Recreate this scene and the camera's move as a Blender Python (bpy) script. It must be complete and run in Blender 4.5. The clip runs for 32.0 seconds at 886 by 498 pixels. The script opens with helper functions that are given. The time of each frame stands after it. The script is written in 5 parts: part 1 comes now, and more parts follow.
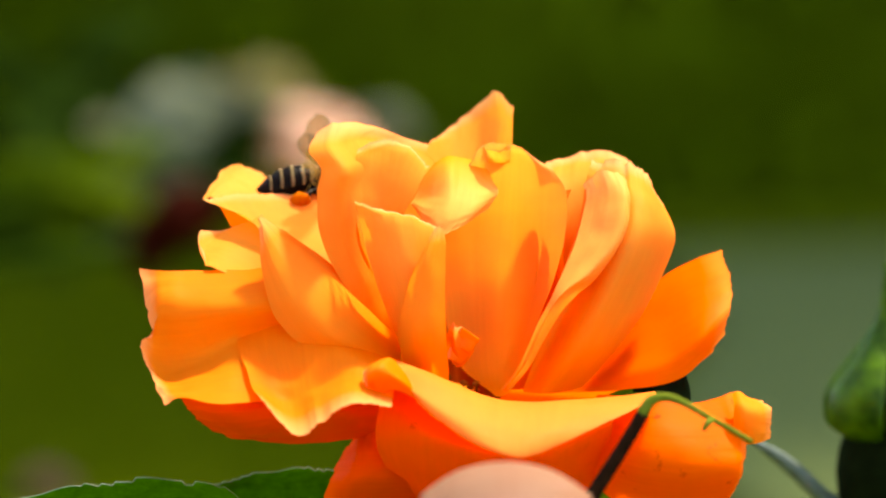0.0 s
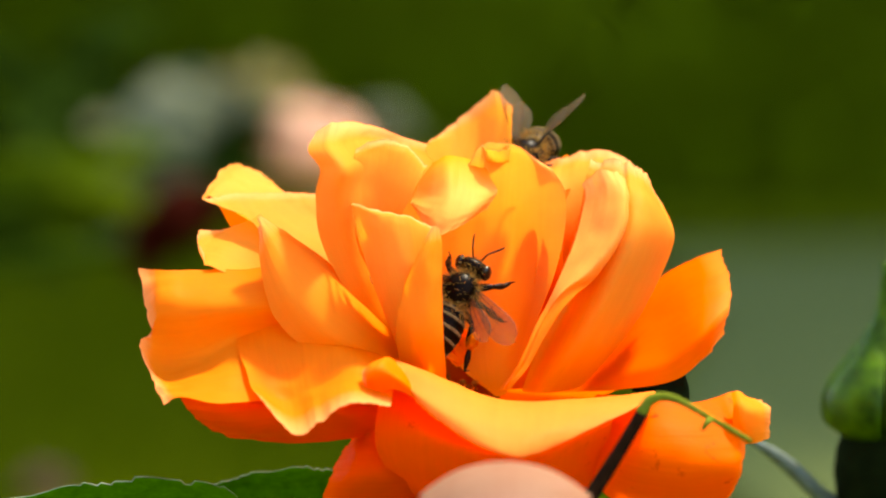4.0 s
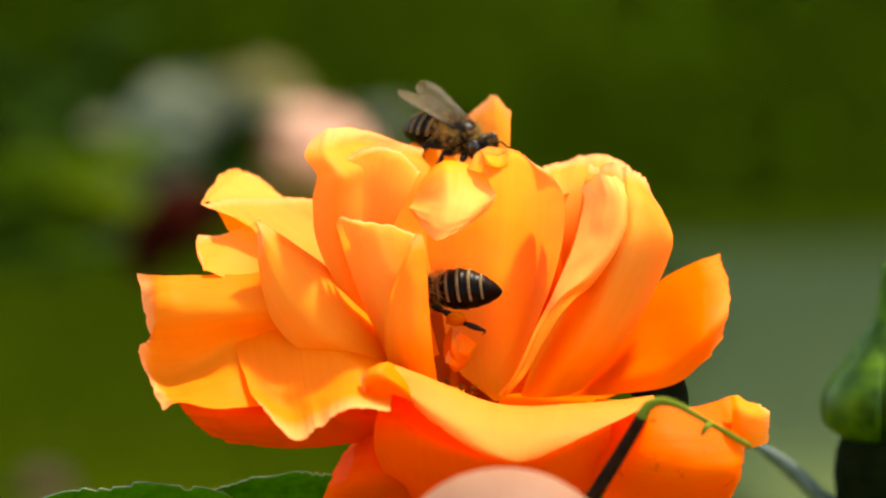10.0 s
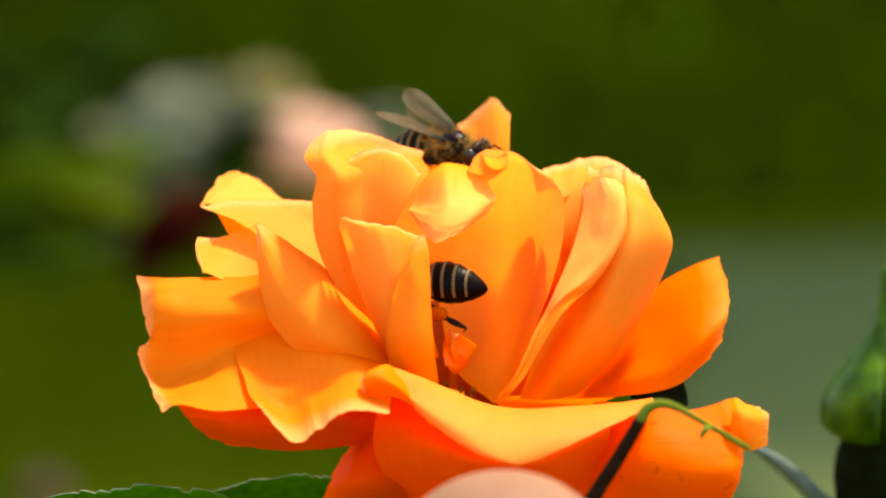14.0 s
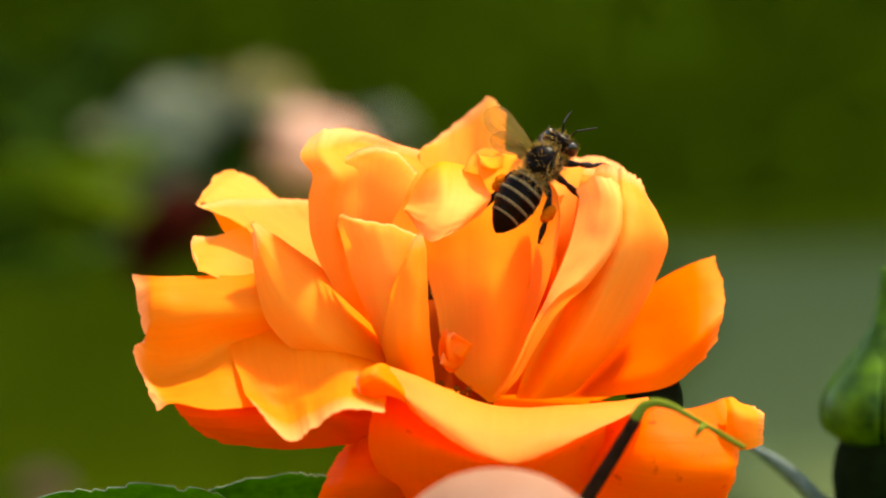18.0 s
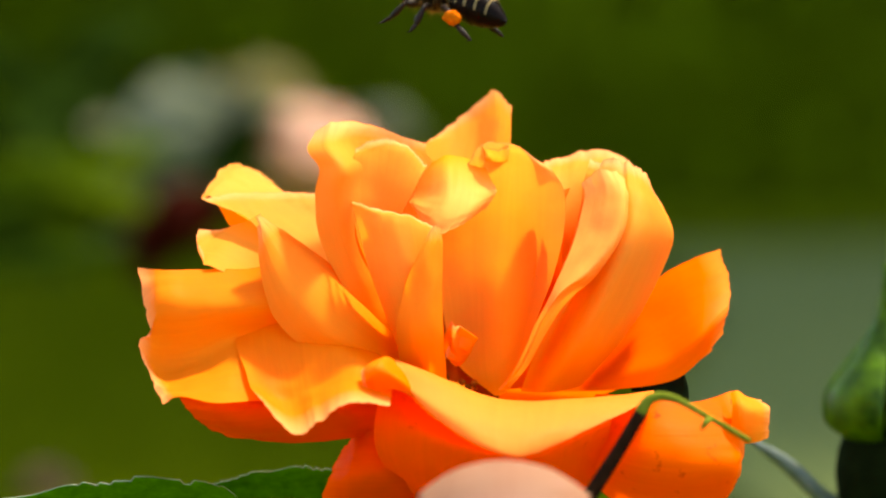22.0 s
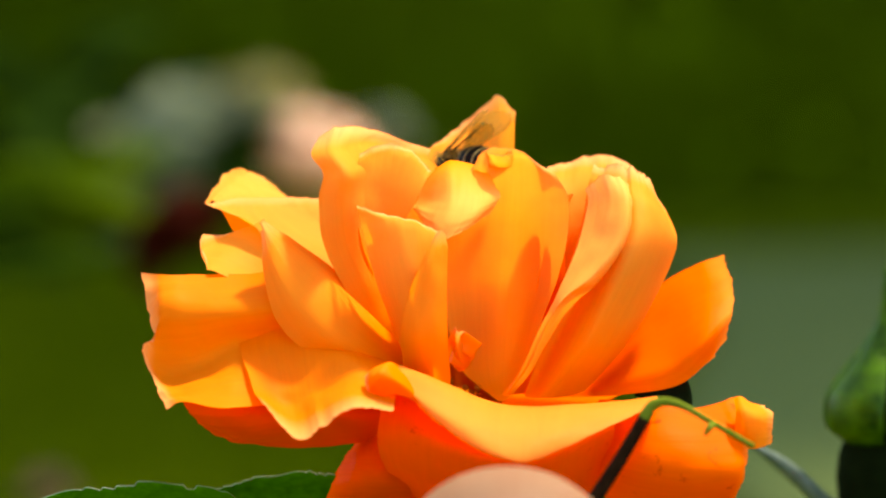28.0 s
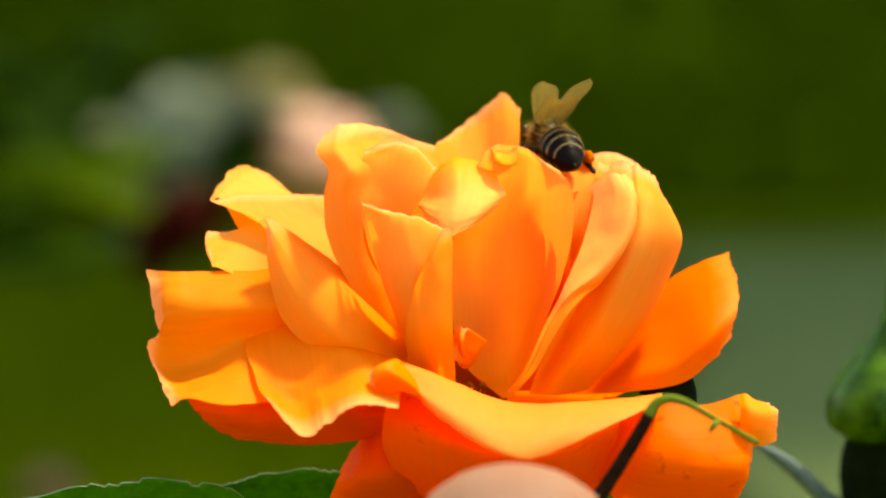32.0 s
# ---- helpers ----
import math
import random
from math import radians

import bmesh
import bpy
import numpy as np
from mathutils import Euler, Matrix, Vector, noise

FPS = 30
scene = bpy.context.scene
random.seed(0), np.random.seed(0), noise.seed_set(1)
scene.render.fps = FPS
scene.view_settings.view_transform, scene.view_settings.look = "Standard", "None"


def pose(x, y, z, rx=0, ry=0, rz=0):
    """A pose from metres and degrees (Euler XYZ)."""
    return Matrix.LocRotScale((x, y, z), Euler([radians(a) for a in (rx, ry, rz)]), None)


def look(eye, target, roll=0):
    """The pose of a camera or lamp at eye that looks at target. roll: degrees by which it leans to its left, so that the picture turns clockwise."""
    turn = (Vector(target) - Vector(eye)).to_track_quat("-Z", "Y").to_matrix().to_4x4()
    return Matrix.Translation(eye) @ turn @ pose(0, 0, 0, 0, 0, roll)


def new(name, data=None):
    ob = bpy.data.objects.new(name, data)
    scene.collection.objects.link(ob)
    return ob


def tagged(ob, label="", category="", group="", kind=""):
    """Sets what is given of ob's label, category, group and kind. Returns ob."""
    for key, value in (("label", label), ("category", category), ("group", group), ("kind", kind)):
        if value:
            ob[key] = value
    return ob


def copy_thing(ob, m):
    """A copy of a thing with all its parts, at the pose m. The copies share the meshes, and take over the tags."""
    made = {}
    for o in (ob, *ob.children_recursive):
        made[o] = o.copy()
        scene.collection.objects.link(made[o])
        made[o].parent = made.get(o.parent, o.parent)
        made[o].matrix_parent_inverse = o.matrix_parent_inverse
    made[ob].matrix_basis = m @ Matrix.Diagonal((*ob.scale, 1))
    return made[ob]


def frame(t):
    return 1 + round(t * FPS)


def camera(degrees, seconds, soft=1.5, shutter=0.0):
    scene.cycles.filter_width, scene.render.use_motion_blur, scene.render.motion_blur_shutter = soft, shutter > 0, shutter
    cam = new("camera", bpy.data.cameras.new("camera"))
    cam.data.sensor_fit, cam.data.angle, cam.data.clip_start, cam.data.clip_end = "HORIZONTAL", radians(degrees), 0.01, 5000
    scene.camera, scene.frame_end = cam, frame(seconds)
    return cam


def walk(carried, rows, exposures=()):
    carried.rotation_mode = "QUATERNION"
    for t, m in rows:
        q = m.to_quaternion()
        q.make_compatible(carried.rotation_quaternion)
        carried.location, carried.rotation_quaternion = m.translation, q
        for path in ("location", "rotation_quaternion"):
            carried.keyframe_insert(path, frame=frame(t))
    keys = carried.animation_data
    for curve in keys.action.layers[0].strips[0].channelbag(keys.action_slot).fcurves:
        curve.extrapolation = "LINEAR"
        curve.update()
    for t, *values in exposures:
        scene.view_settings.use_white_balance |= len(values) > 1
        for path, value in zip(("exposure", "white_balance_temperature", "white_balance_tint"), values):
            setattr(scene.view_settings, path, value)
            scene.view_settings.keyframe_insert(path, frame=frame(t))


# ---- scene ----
# A honeybee visit to an orange rose, seen close up; lengths of small things are in millimetres.
TILT = 6.0                                   # the camera looks down by this many degrees
HIGH = 0.75                                  # height of the rose above the ground
VIEW = Matrix.Translation((0, 0, HIGH)) @ pose(0, 0, 0, -TILT)
EYE = VIEW @ Vector((0, -0.6, 0))
cam = camera(9.338, 32.0, soft=2.1)
cam.data.dof.use_dof = True
cam.data.dof.focus_distance = 0.591
cam.data.dof.aperture_fstop = 24.0
cam.data.dof.aperture_blades = 0


def aim(yaw, pitch):
    """The camera's pose: a tripod head that trembles by some hundredths of a degree."""
    return Matrix.Translation(EYE) @ pose(0, 0, 0, 90 - TILT + pitch, 0, yaw)


# seconds, yaw, pitch
TREMBLE = [
    (0.0, 0.0000, -0.0185),
    (0.5, 0.0000, -0.0185),
    (1.0, 0.0000, -0.0185),
    (1.5, -0.0018, -0.0203),
    (2.0, -0.0054, -0.0257),
    (2.5, -0.0018, -0.0312),
    (3.0, -0.0055, -0.0386),
    (3.5, -0.0206, -0.0321),
    (5.5, -0.0251, -0.0275),
    (6.0, -0.0217, -0.0275),
    (6.5, -0.0255, -0.0257),
    (7.0, -0.0292, -0.0203),
    (7.5, -0.0309, -0.0185),
    (8.0, -0.0253, -0.0203),
    (8.5, -0.0327, -0.0202),
    (9.0, -0.0364, -0.0092),
    (9.5, -0.0327, -0.0130),
    (10.0, -0.0253, -0.0113),
    (10.5, -0.0290, -0.0095),
    (11.0, -0.0253, -0.0095),
    (11.5, -0.0327, -0.0041),
    (12.0, -0.0327, 0.0143),
    (12.5, -0.0180, 0.0255),
    (13.0, -0.0054, 0.0292),
    (13.5, -0.0127, 0.0309),
    (14.0, -0.0291, 0.0216),
    (14.5, -0.0297, 0.0179),
    (16.5, -0.0659, 0.0568),
    (17.0, -0.0930, 0.0290),
    (17.5, -0.0565, 0.0326),
    (18.0, -0.0400, 0.0289),
    (18.5, -0.0328, 0.0308),
    (19.0, -0.0346, 0.0072),
    (19.5, -0.0364, -0.0094),
    (20.0, -0.0254, -0.0075),
    (20.5, 0.0038, 0.0091),
    (21.0, 0.0056, -0.0075),
    (21.5, 0.0021, -0.0131),
    (22.0, -0.0069, -0.0130),
    (22.5, 0.0021, -0.0037),
    (23.0, 0.0019, 0.0018),
    (23.5, 0.0000, 0.0072),
    (24.0, 0.0019, 0.0072),
    (24.5, 0.0076, 0.0018),
    (25.0, 0.0076, 0.0000),
    (25.5, 0.0024, 0.0000),
    (27.5, 0.0000, 0.0225),
    (28.0, 0.0019, 0.0309),
    (28.5, 0.0112, 0.0292),
    (29.0, 0.0221, 0.0275),
    (29.5, 0.0239, 0.0310),
    (30.0, 0.0310, 0.0363),
    (30.5, 0.0292, 0.0234),
    (31.0, 0.0275, 0.0143),
    (31.5, 0.0292, 0.0054),
    (32.0, 0.0342, 0.0067),
]
EXPOSE = [(0, 2.29, 8000, 4), (20, 2.29, 8000, 4), (24, 2.25, 8100, 4), (28, 2.16, 8300, -5), (31, 2.12, 8300, -5), (32, 2.2, 8300, -5)]
walk(cam, [(t, aim(a, b)) for t, a, b in TREMBLE], EXPOSE)

# ---- light ----
SUN_HIGH, SUN_ROUND = 63.0, 45.0           # elevation and compass turn (0 is behind the rose, 90 to its right), degrees
world = bpy.data.worlds.new("sky")
scene.world = world
world.use_nodes = True
wn = world.node_tree
sky = wn.nodes.new("ShaderNodeTexSky")
sky.sky_type = "NISHITA"
sky.sun_disc = False
sky.sun_elevation = radians(SUN_HIGH)
sky.sun_rotation = radians(SUN_ROUND)
wn.links.new(sky.outputs[0], wn.nodes["Background"].inputs[0])
wn.nodes["Background"].inputs[1].default_value = 0.15
lamp = bpy.data.lights.new("sun", "SUN")
lamp.energy, lamp.angle, lamp.color = 2.2, radians(5.0), (1.0, 0.95, 0.86)
sun = new("sun", lamp)
sun_way = Vector((math.sin(radians(SUN_ROUND)) * math.cos(radians(SUN_HIGH)),
                  math.cos(radians(SUN_ROUND)) * math.cos(radians(SUN_HIGH)), math.sin(radians(SUN_HIGH))))
sun.matrix_world = look(sun_way * 20, (0, 0, 0))


# ---- materials ----
def material(name):
    m = bpy.data.materials.new(name)
    m.use_nodes = True
    nt = m.node_tree
    return m, nt, nt.nodes["Principled BSDF"], nt.nodes["Material Output"]


def node(nt, kind, **inputs):
    n = nt.nodes.new(kind)
    for key, value in inputs.items():
        n.inputs[key.replace("_", " ")].default_value = value
    return n


def ramp(nt, source, stops):
    r = nt.nodes.new("ShaderNodeValToRGB")
    nt.links.new(source, r.inputs[0])
    el = r.color_ramp.elements
    while len(el) < len(stops):
        el.new(0.5)
    for e, (at, colour) in zip(el, stops):
        e.position, e.color = at, (*colour, 1)
    return r


def mixed(nt, kind, fac, a, b):
    n = nt.nodes.new("ShaderNodeMix")
    n.data_type, n.blend_type = "RGBA", kind
    for socket, value in ((n.inputs[0], fac), (n.inputs[6], a), (n.inputs[7], b)):
        if hasattr(value, "is_linked"):
            nt.links.new(value, socket)
        else:
            socket.default_value = value if isinstance(value, float) else (*value, 1)
    return n.outputs[2]


def bumped(nt, bsdf, source, strength, distance):
    b = node(nt, "ShaderNodeBump", Strength=strength, Distance=distance)
    nt.links.new(source, b.inputs["Height"])
    nt.links.new(b.outputs[0], bsdf.inputs["Normal"])
    return b


def petal_material(name, base, body, edge, through_colour, share=0.4, blemish=False):
    """A rose petal: colour runs from base to rim, fine veins along it, light shines through."""
    m, nt, bsdf, out = material(name)
    uv = nt.nodes.new("ShaderNodeUVMap")
    sep = nt.nodes.new("ShaderNodeSeparateXYZ")
    nt.links.new(uv.outputs[0], sep.inputs[0])
    # the pale last stop paints the highlight line along the rim
    col = ramp(nt, sep.outputs[1], [(0.0, base), (0.45, body), (0.84, body), (0.975, edge)]).outputs[0]
    veins_at = nt.nodes.new("ShaderNodeMapping")
    veins_at.inputs["Scale"].default_value = (34, 2.2, 1)
    nt.links.new(uv.outputs[0], veins_at.inputs[0])
    veins = node(nt, "ShaderNodeTexNoise", Scale=1.0, Detail=4.0, Roughness=0.6, Distortion=0.6)
    nt.links.new(veins_at.outputs[0], veins.inputs["Vector"])
    spots = node(nt, "ShaderNodeTexNoise", Scale=220.0, Detail=3.0)
    geo = nt.nodes.new("ShaderNodeNewGeometry")
    nt.links.new(geo.outputs["Position"], spots.inputs["Vector"])
    tone = ramp(nt, veins.outputs[0], [(0.3, (0.90, 0.86, 0.84)), (0.7, (1.0, 1.0, 1.0))]).outputs[0]
    col = mixed(nt, "MULTIPLY", 0.55, col, tone)
    if blemish:
        flaw = node(nt, "ShaderNodeTexNoise", Scale=420.0, Detail=3.0, Roughness=0.7)
        nt.links.new(geo.outputs["Position"], flaw.inputs["Vector"])
        col = mixed(nt, "MULTIPLY", 0.9, col, ramp(nt, flaw.outputs[0], [(0.26, (0.45, 0.30, 0.25)), (0.36, (1, 1, 1))]).outputs[0])
    patch = ramp(nt, spots.outputs[0], [(0.35, (1.0, 0.93, 0.9)), (0.65, (1, 1, 1))]).outputs[0]
    col = mixed(nt, "MULTIPLY", 0.8, col, patch)
    nt.links.new(col, bsdf.inputs["Base Color"])
    bsdf.inputs["Roughness"].default_value = 0.5
    bsdf.inputs["Specular IOR Level"].default_value = 0.02
    fine = node(nt, "ShaderNodeTexNoise", Scale=650.0, Detail=4.0, Roughness=0.65)
    nt.links.new(geo.outputs["Position"], fine.inputs["Vector"])
    b1 = bumped(nt, bsdf, veins.outputs[0], 0.16, 0.0004)
    b2 = node(nt, "ShaderNodeBump", Strength=0.24, Distance=0.0003)
    nt.links.new(fine.outputs[0], b2.inputs["Height"])
    nt.links.new(b1.outputs[0], b2.inputs["Normal"])
    nt.links.new(b2.outputs[0], bsdf.inputs["Normal"])
    thin = nt.nodes.new("ShaderNodeBsdfTranslucent")
    nt.links.new(mixed(nt, "MULTIPLY", 0.5, through_colour, tone), thin.inputs[0])
    mix = node(nt, "ShaderNodeMixShader", Fac=share)
    nt.links.new(bsdf.outputs[0], mix.inputs[1])
    nt.links.new(thin.outputs[0], mix.inputs[2])
    nt.links.new(mix.outputs[0], out.inputs[0])
    return m


def plain(name, dark, light, scale=300.0, rough=0.6, bump=0.2, depth=0.0002, metal=0.0, through_share=0.0, sheen=0.0, spec=0.5):
    """A surface in two tones of one colour, with grain."""
    m, nt, bsdf, out = material(name)
    geo = nt.nodes.new("ShaderNodeTexCoord")
    n1 = node(nt, "ShaderNodeTexNoise", Scale=scale, Detail=5.0, Roughness=0.6)
    n2 = node(nt, "ShaderNodeTexNoise", Scale=scale * 0.13, Detail=2.0)
    for n in (n1, n2):
        nt.links.new(geo.outputs["Object"], n.inputs["Vector"])
    c1 = ramp(nt, n1.outputs[0], [(0.3, dark), (0.7, light)]).outputs[0]
    c2 = ramp(nt, n2.outputs[0], [(0.3, (0.7, 0.72, 0.7)), (0.7, (1.1, 1.05, 1.0))]).outputs[0]
    col = mixed(nt, "MULTIPLY", 0.7, c1, c2)
    nt.links.new(col, bsdf.inputs["Base Color"])
    bsdf.inputs["Roughness"].default_value = rough
    bsdf.inputs["Metallic"].default_value = metal
    bsdf.inputs["Sheen Weight"].default_value = sheen
    bsdf.inputs["Specular IOR Level"].default_value = 0.02 if rough > 0.95 else spec
    bumped(nt, bsdf, n1.outputs[0], bump, depth)
    if through_share:
        thin = nt.nodes.new("ShaderNodeBsdfTranslucent")
        nt.links.new(col, thin.inputs[0])
        mix = node(nt, "ShaderNodeMixShader", Fac=through_share)
        nt.links.new(bsdf.outputs[0], mix.inputs[1])
        nt.links.new(thin.outputs[0], mix.inputs[2])
        nt.links.new(mix.outputs[0], out.inputs[0])
    return m



PETAL_INNER = petal_material("petal_inner", (0.90, 0.27, 0.01), (0.91, 0.315, 0.042), (0.94, 0.41, 0.15), (0.98, 0.335, 0.02), 0.47)
PETAL_YELLOW = petal_material("petal_yellow", (0.91, 0.22, 0.008), (0.92, 0.315, 0.05), (0.94, 0.40, 0.13), (1, 0.345, 0.028), 0.47)
PETAL_OUTER = petal_material("petal_outer", (0.9, 0.1168, 0.00146), (0.91, 0.1387, 0.00292), (0.94, 0.2482, 0.0292), (1, 0.1314, 0.00219), 0.42)
# paler copy of the petal tone; sun on the turned lip is coloured in
PETAL_SUNLIT_LIP = petal_material("petal_sunlit_lip", (0.93, 0.30, 0.01), (0.93, 0.40, 0.085), (0.94, 0.41, 0.09), (1.0, 0.39, 0.04), 0.42)
PETAL_MID = petal_material("petal_mid", (0.91, 0.1679, 0.00365), (0.92, 0.205, 0.012), (0.95, 0.33, 0.10), (1, 0.1825, 0.0073), 0.43)
PETAL_SALMON = petal_material("petal_salmon", (0.93, 0.27, 0.03), (0.94, 0.33, 0.06), (0.95, 0.37, 0.08), (1.0, 0.32, 0.04), 0.4)
PETAL_APRICOT = petal_material("petal_apricot", (0.90, 0.21, 0.012), (0.91, 0.25, 0.042), (0.94, 0.31, 0.09), (0.98, 0.22, 0.012), 0.4)
PETAL_PEACH = petal_material("petal_peach", (0.91, 0.26, 0.015), (0.93, 0.375, 0.075), (0.94, 0.41, 0.11), (0.98, 0.35, 0.03), 0.4)
PETAL_AMBER = petal_material("petal_amber", (0.90, 0.24, 0.008), (0.91, 0.28, 0.025), (0.93, 0.36, 0.10), (0.98, 0.285, 0.012), 0.46)
# darker red copy of the petal tone, with the shade of undersides coloured in
PETAL_UNDERSHADE = petal_material("petal_undershade", (0.72, 0.06, 0.0008), (0.72, 0.068, 0.0008), (0.76, 0.085, 0.002), (0.85, 0.052, 0.0008), 0.27)
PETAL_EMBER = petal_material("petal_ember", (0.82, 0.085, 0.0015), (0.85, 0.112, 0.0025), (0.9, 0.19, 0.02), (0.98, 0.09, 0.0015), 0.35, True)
ANTHER = plain("anther_brown", (0.16, 0.04, 0.004), (0.30, 0.09, 0.009), 1500.0, 0.8, 0.4, 0.0001, spec=0.02)
# dark maroon: the shade deep in the cleft, put into the colour
PETAL_CLEFT_SHADE = petal_material("petal_cleft_shade", (0.25, 0.03, 0.001), (0.30, 0.045, 0.002), (0.4, 0.07, 0.004), (0.4, 0.04, 0.001), 0.12)
PETAL_PINK = petal_material("petal_pink", (0.3195, 0.213, 0.071), (0.2982, 0.1491, 0.0923), (0.3053, 0.1562, 0.1065), (0.3195, 0.1633, 0.0923), 0.3)
PETAL_BLUSH = petal_material("petal_blush", (0.80, 0.54, 0.22), (0.78, 0.48, 0.33), (0.80, 0.51, 0.38), (0.8, 0.52, 0.33), 0.3)
PETAL_PALE = petal_material("petal_pale", (0.095, 0.105, 0.042), (0.12, 0.134, 0.078), (0.145, 0.155, 0.1), (0.095, 0.11, 0.05), 0.2)
PETAL_RED = petal_material("petal_red", (0.05, 0.0045, 0.0005), (0.036, 0.003, 0.0005), (0.05, 0.0045, 0.001), (0.08, 0.0045, 0.0005), 0.2)
PETAL_CREAM = petal_material("petal_cream", (0.30, 0.24, 0.06), (0.28, 0.235, 0.08), (0.30, 0.25, 0.10), (0.28, 0.23, 0.07), 0.3)
LAWN = plain("lawn", (0.05069, 0.06947, 0.00071), (0.08946, 0.106, 0.00142), 40.0, 1.0, 0.5, 0.01)
GRASS = plain("grass", (0.05069, 0.07313, 0.00071), (0.08946, 0.1097, 0.00142), 60.0, 1.0, 0.1, 0.001, through_share=0.3)
HEDGE = plain("hedge", (0.06717, 0.105, 0.00142), (0.1099, 0.1484, 0.00426), 1.5, 1.0, 0.1, 0.001, through_share=0.3)
GRAVEL = plain("gravel", (0.08165, 0.1047, 0.03181), (0.1388, 0.1592, 0.05964), 90.0, 1.0, 0.8, 0.006)
GREEN = plain("green_rind", (0.01562, 0.03195, 0.00142), (0.03195, 0.06035, 0.00284), 500.0, 0.97, 0.15, through_share=0.08)
# dark sepal green; on the bud's hip it also paints shade
DARKGREEN_AND_SHADE = plain("dark_green_and_shaded_rind", (0.00284, 0.00497, 0.001136), (0.00568, 0.00994, 0.002272), 500.0, 0.97, 0.15)
LEAFGREEN = plain("leaf_green", (0.04, 0.15, 0.003), (0.09, 0.26, 0.008), 700.0, 0.6, 0.3, 0.0002, through_share=0.25, spec=0.03)
# uneven pale tone: glints on the leaf edge put into its colour
MARGIN_GLINTS = plain("leaf_margin", (0.05, 0.09, 0.03), (0.26, 0.31, 0.21), 220.0, 0.5, 0.3, 0.0001)
SEPAL = plain("sepal_green", (0.008, 0.03, 0.0008), (0.085, 0.18, 0.004), 260.0, 0.4, 0.5, 0.0004, through_share=0.25, spec=0.12)
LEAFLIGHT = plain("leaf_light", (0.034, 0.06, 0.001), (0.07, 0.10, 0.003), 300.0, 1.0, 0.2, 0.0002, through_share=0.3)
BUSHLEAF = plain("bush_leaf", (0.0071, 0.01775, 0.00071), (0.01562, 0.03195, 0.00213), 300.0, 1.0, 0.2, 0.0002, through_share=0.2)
STEM = plain("stem_green", (0.0355, 0.06035, 0.0142), (0.071, 0.0994, 0.02485), 400.0, 0.5, 0.2)
STALK = plain("stalk_grey", (0.04, 0.06, 0.05), (0.11, 0.14, 0.125), 600.0, 0.6, 0.3)
TWIG = plain("twig_brown", (0.009, 0.004, 0.002), (0.03, 0.011, 0.005), 900.0, 0.97, 0.5)
TENDRIL = plain("tendril_green", (0.1278, 0.1562, 0.01065), (0.1988, 0.213, 0.0284), 700.0, 0.97, 0.2, through_share=0.2)
CHITIN = plain("chitin", (0.0022, 0.0011, 0.0008), (0.008, 0.0034, 0.0018), 1500.0, 0.36, 0.15, 0.00003, spec=0.035)
BAND = plain("hair_band", (0.08, 0.05, 0.02), (0.22, 0.155, 0.075), 4000.0, 0.97, 0.8, 0.0001)
HAIR = plain("hair_tan", (0.27, 0.15, 0.035), (0.48, 0.29, 0.08), 900.0, 0.97, 0.0, through_share=0.4)
LEG = plain("leg_brown", (0.005, 0.002, 0.001), (0.02, 0.007, 0.003), 1800.0, 0.5, 0.4, 0.00005, spec=0.1)
POLLEN = plain("pollen", (0.55, 0.09, 0.003), (0.66, 0.16, 0.008), 3000.0, 0.97, 0.9, 0.0001, through_share=0.25)
EYE_DARK = plain("eye_dark", (0.00568, 0.00426, 0.00355), (0.0142, 0.00994, 0.0071), 6000.0, 0.25, 0.1, 0.00001, spec=0.3)


def wing_material():
    m, nt, bsdf, out = material("wing_membrane")
    geo = nt.nodes.new("ShaderNodeTexCoord")
    n = node(nt, "ShaderNodeTexNoise", Scale=900.0, Detail=3.0)
    nt.links.new(geo.outputs["Object"], n.inputs["Vector"])
    nt.links.new(ramp(nt, n.outputs[0], [(0.3, (0.24, 0.20, 0.14)), (0.7, (0.42, 0.37, 0.28))]).outputs[0], bsdf.inputs["Base Color"])
    bsdf.inputs["Roughness"].default_value = 0.38
    bsdf.inputs["Specular IOR Level"].default_value = 0.3
    bumped(nt, bsdf, n.outputs[0], 0.35, 0.0001)
    clear = nt.nodes.new("ShaderNodeBsdfTransparent")
    clear.inputs[0].default_value = (0.84, 0.77, 0.62, 1)
    glow = nt.nodes.new("ShaderNodeBsdfTranslucent")
    glow.inputs[0].default_value = (0.62, 0.44, 0.12, 1)
    film = node(nt, "ShaderNodeMixShader", Fac=0.5)
    nt.links.new(bsdf.outputs[0], film.inputs[1])
    nt.links.new(glow.outputs[0], film.inputs[2])
    mix = node(nt, "ShaderNodeMixShader", Fac=0.14)
    nt.links.new(clear.outputs[0], mix.inputs[1])
    nt.links.new(film.outputs[0], mix.inputs[2])
    nt.links.new(mix.outputs[0], out.inputs[0])
    return m


WING = wing_material()


# ---- mesh helpers ----
MM = 0.001
BEE = 0.00107       # the bees are drawn a little larger than their plan


def mesh_of(name, verts, faces, mats, smooth=True, uvs=None, slots=None):
    me = bpy.data.meshes.new(name)
    me.from_pydata([tuple(v) for v in verts], [], faces)
    for mat in mats:
        me.materials.append(mat)
    if smooth:
        me.polygons.foreach_set("use_smooth", [True] * len(faces))
    if uvs is not None:
        layer = me.uv_layers.new(name="UVMap")
        idx = np.empty(len(me.loops), dtype=np.int32)
        me.loops.foreach_get("vertex_index", idx)
        layer.data.foreach_set("uv", np.asarray(uvs, dtype=np.float32)[idx].ravel())
    if slots is not None:
        me.polygons.foreach_set("material_index", slots)
    me.update()
    return me


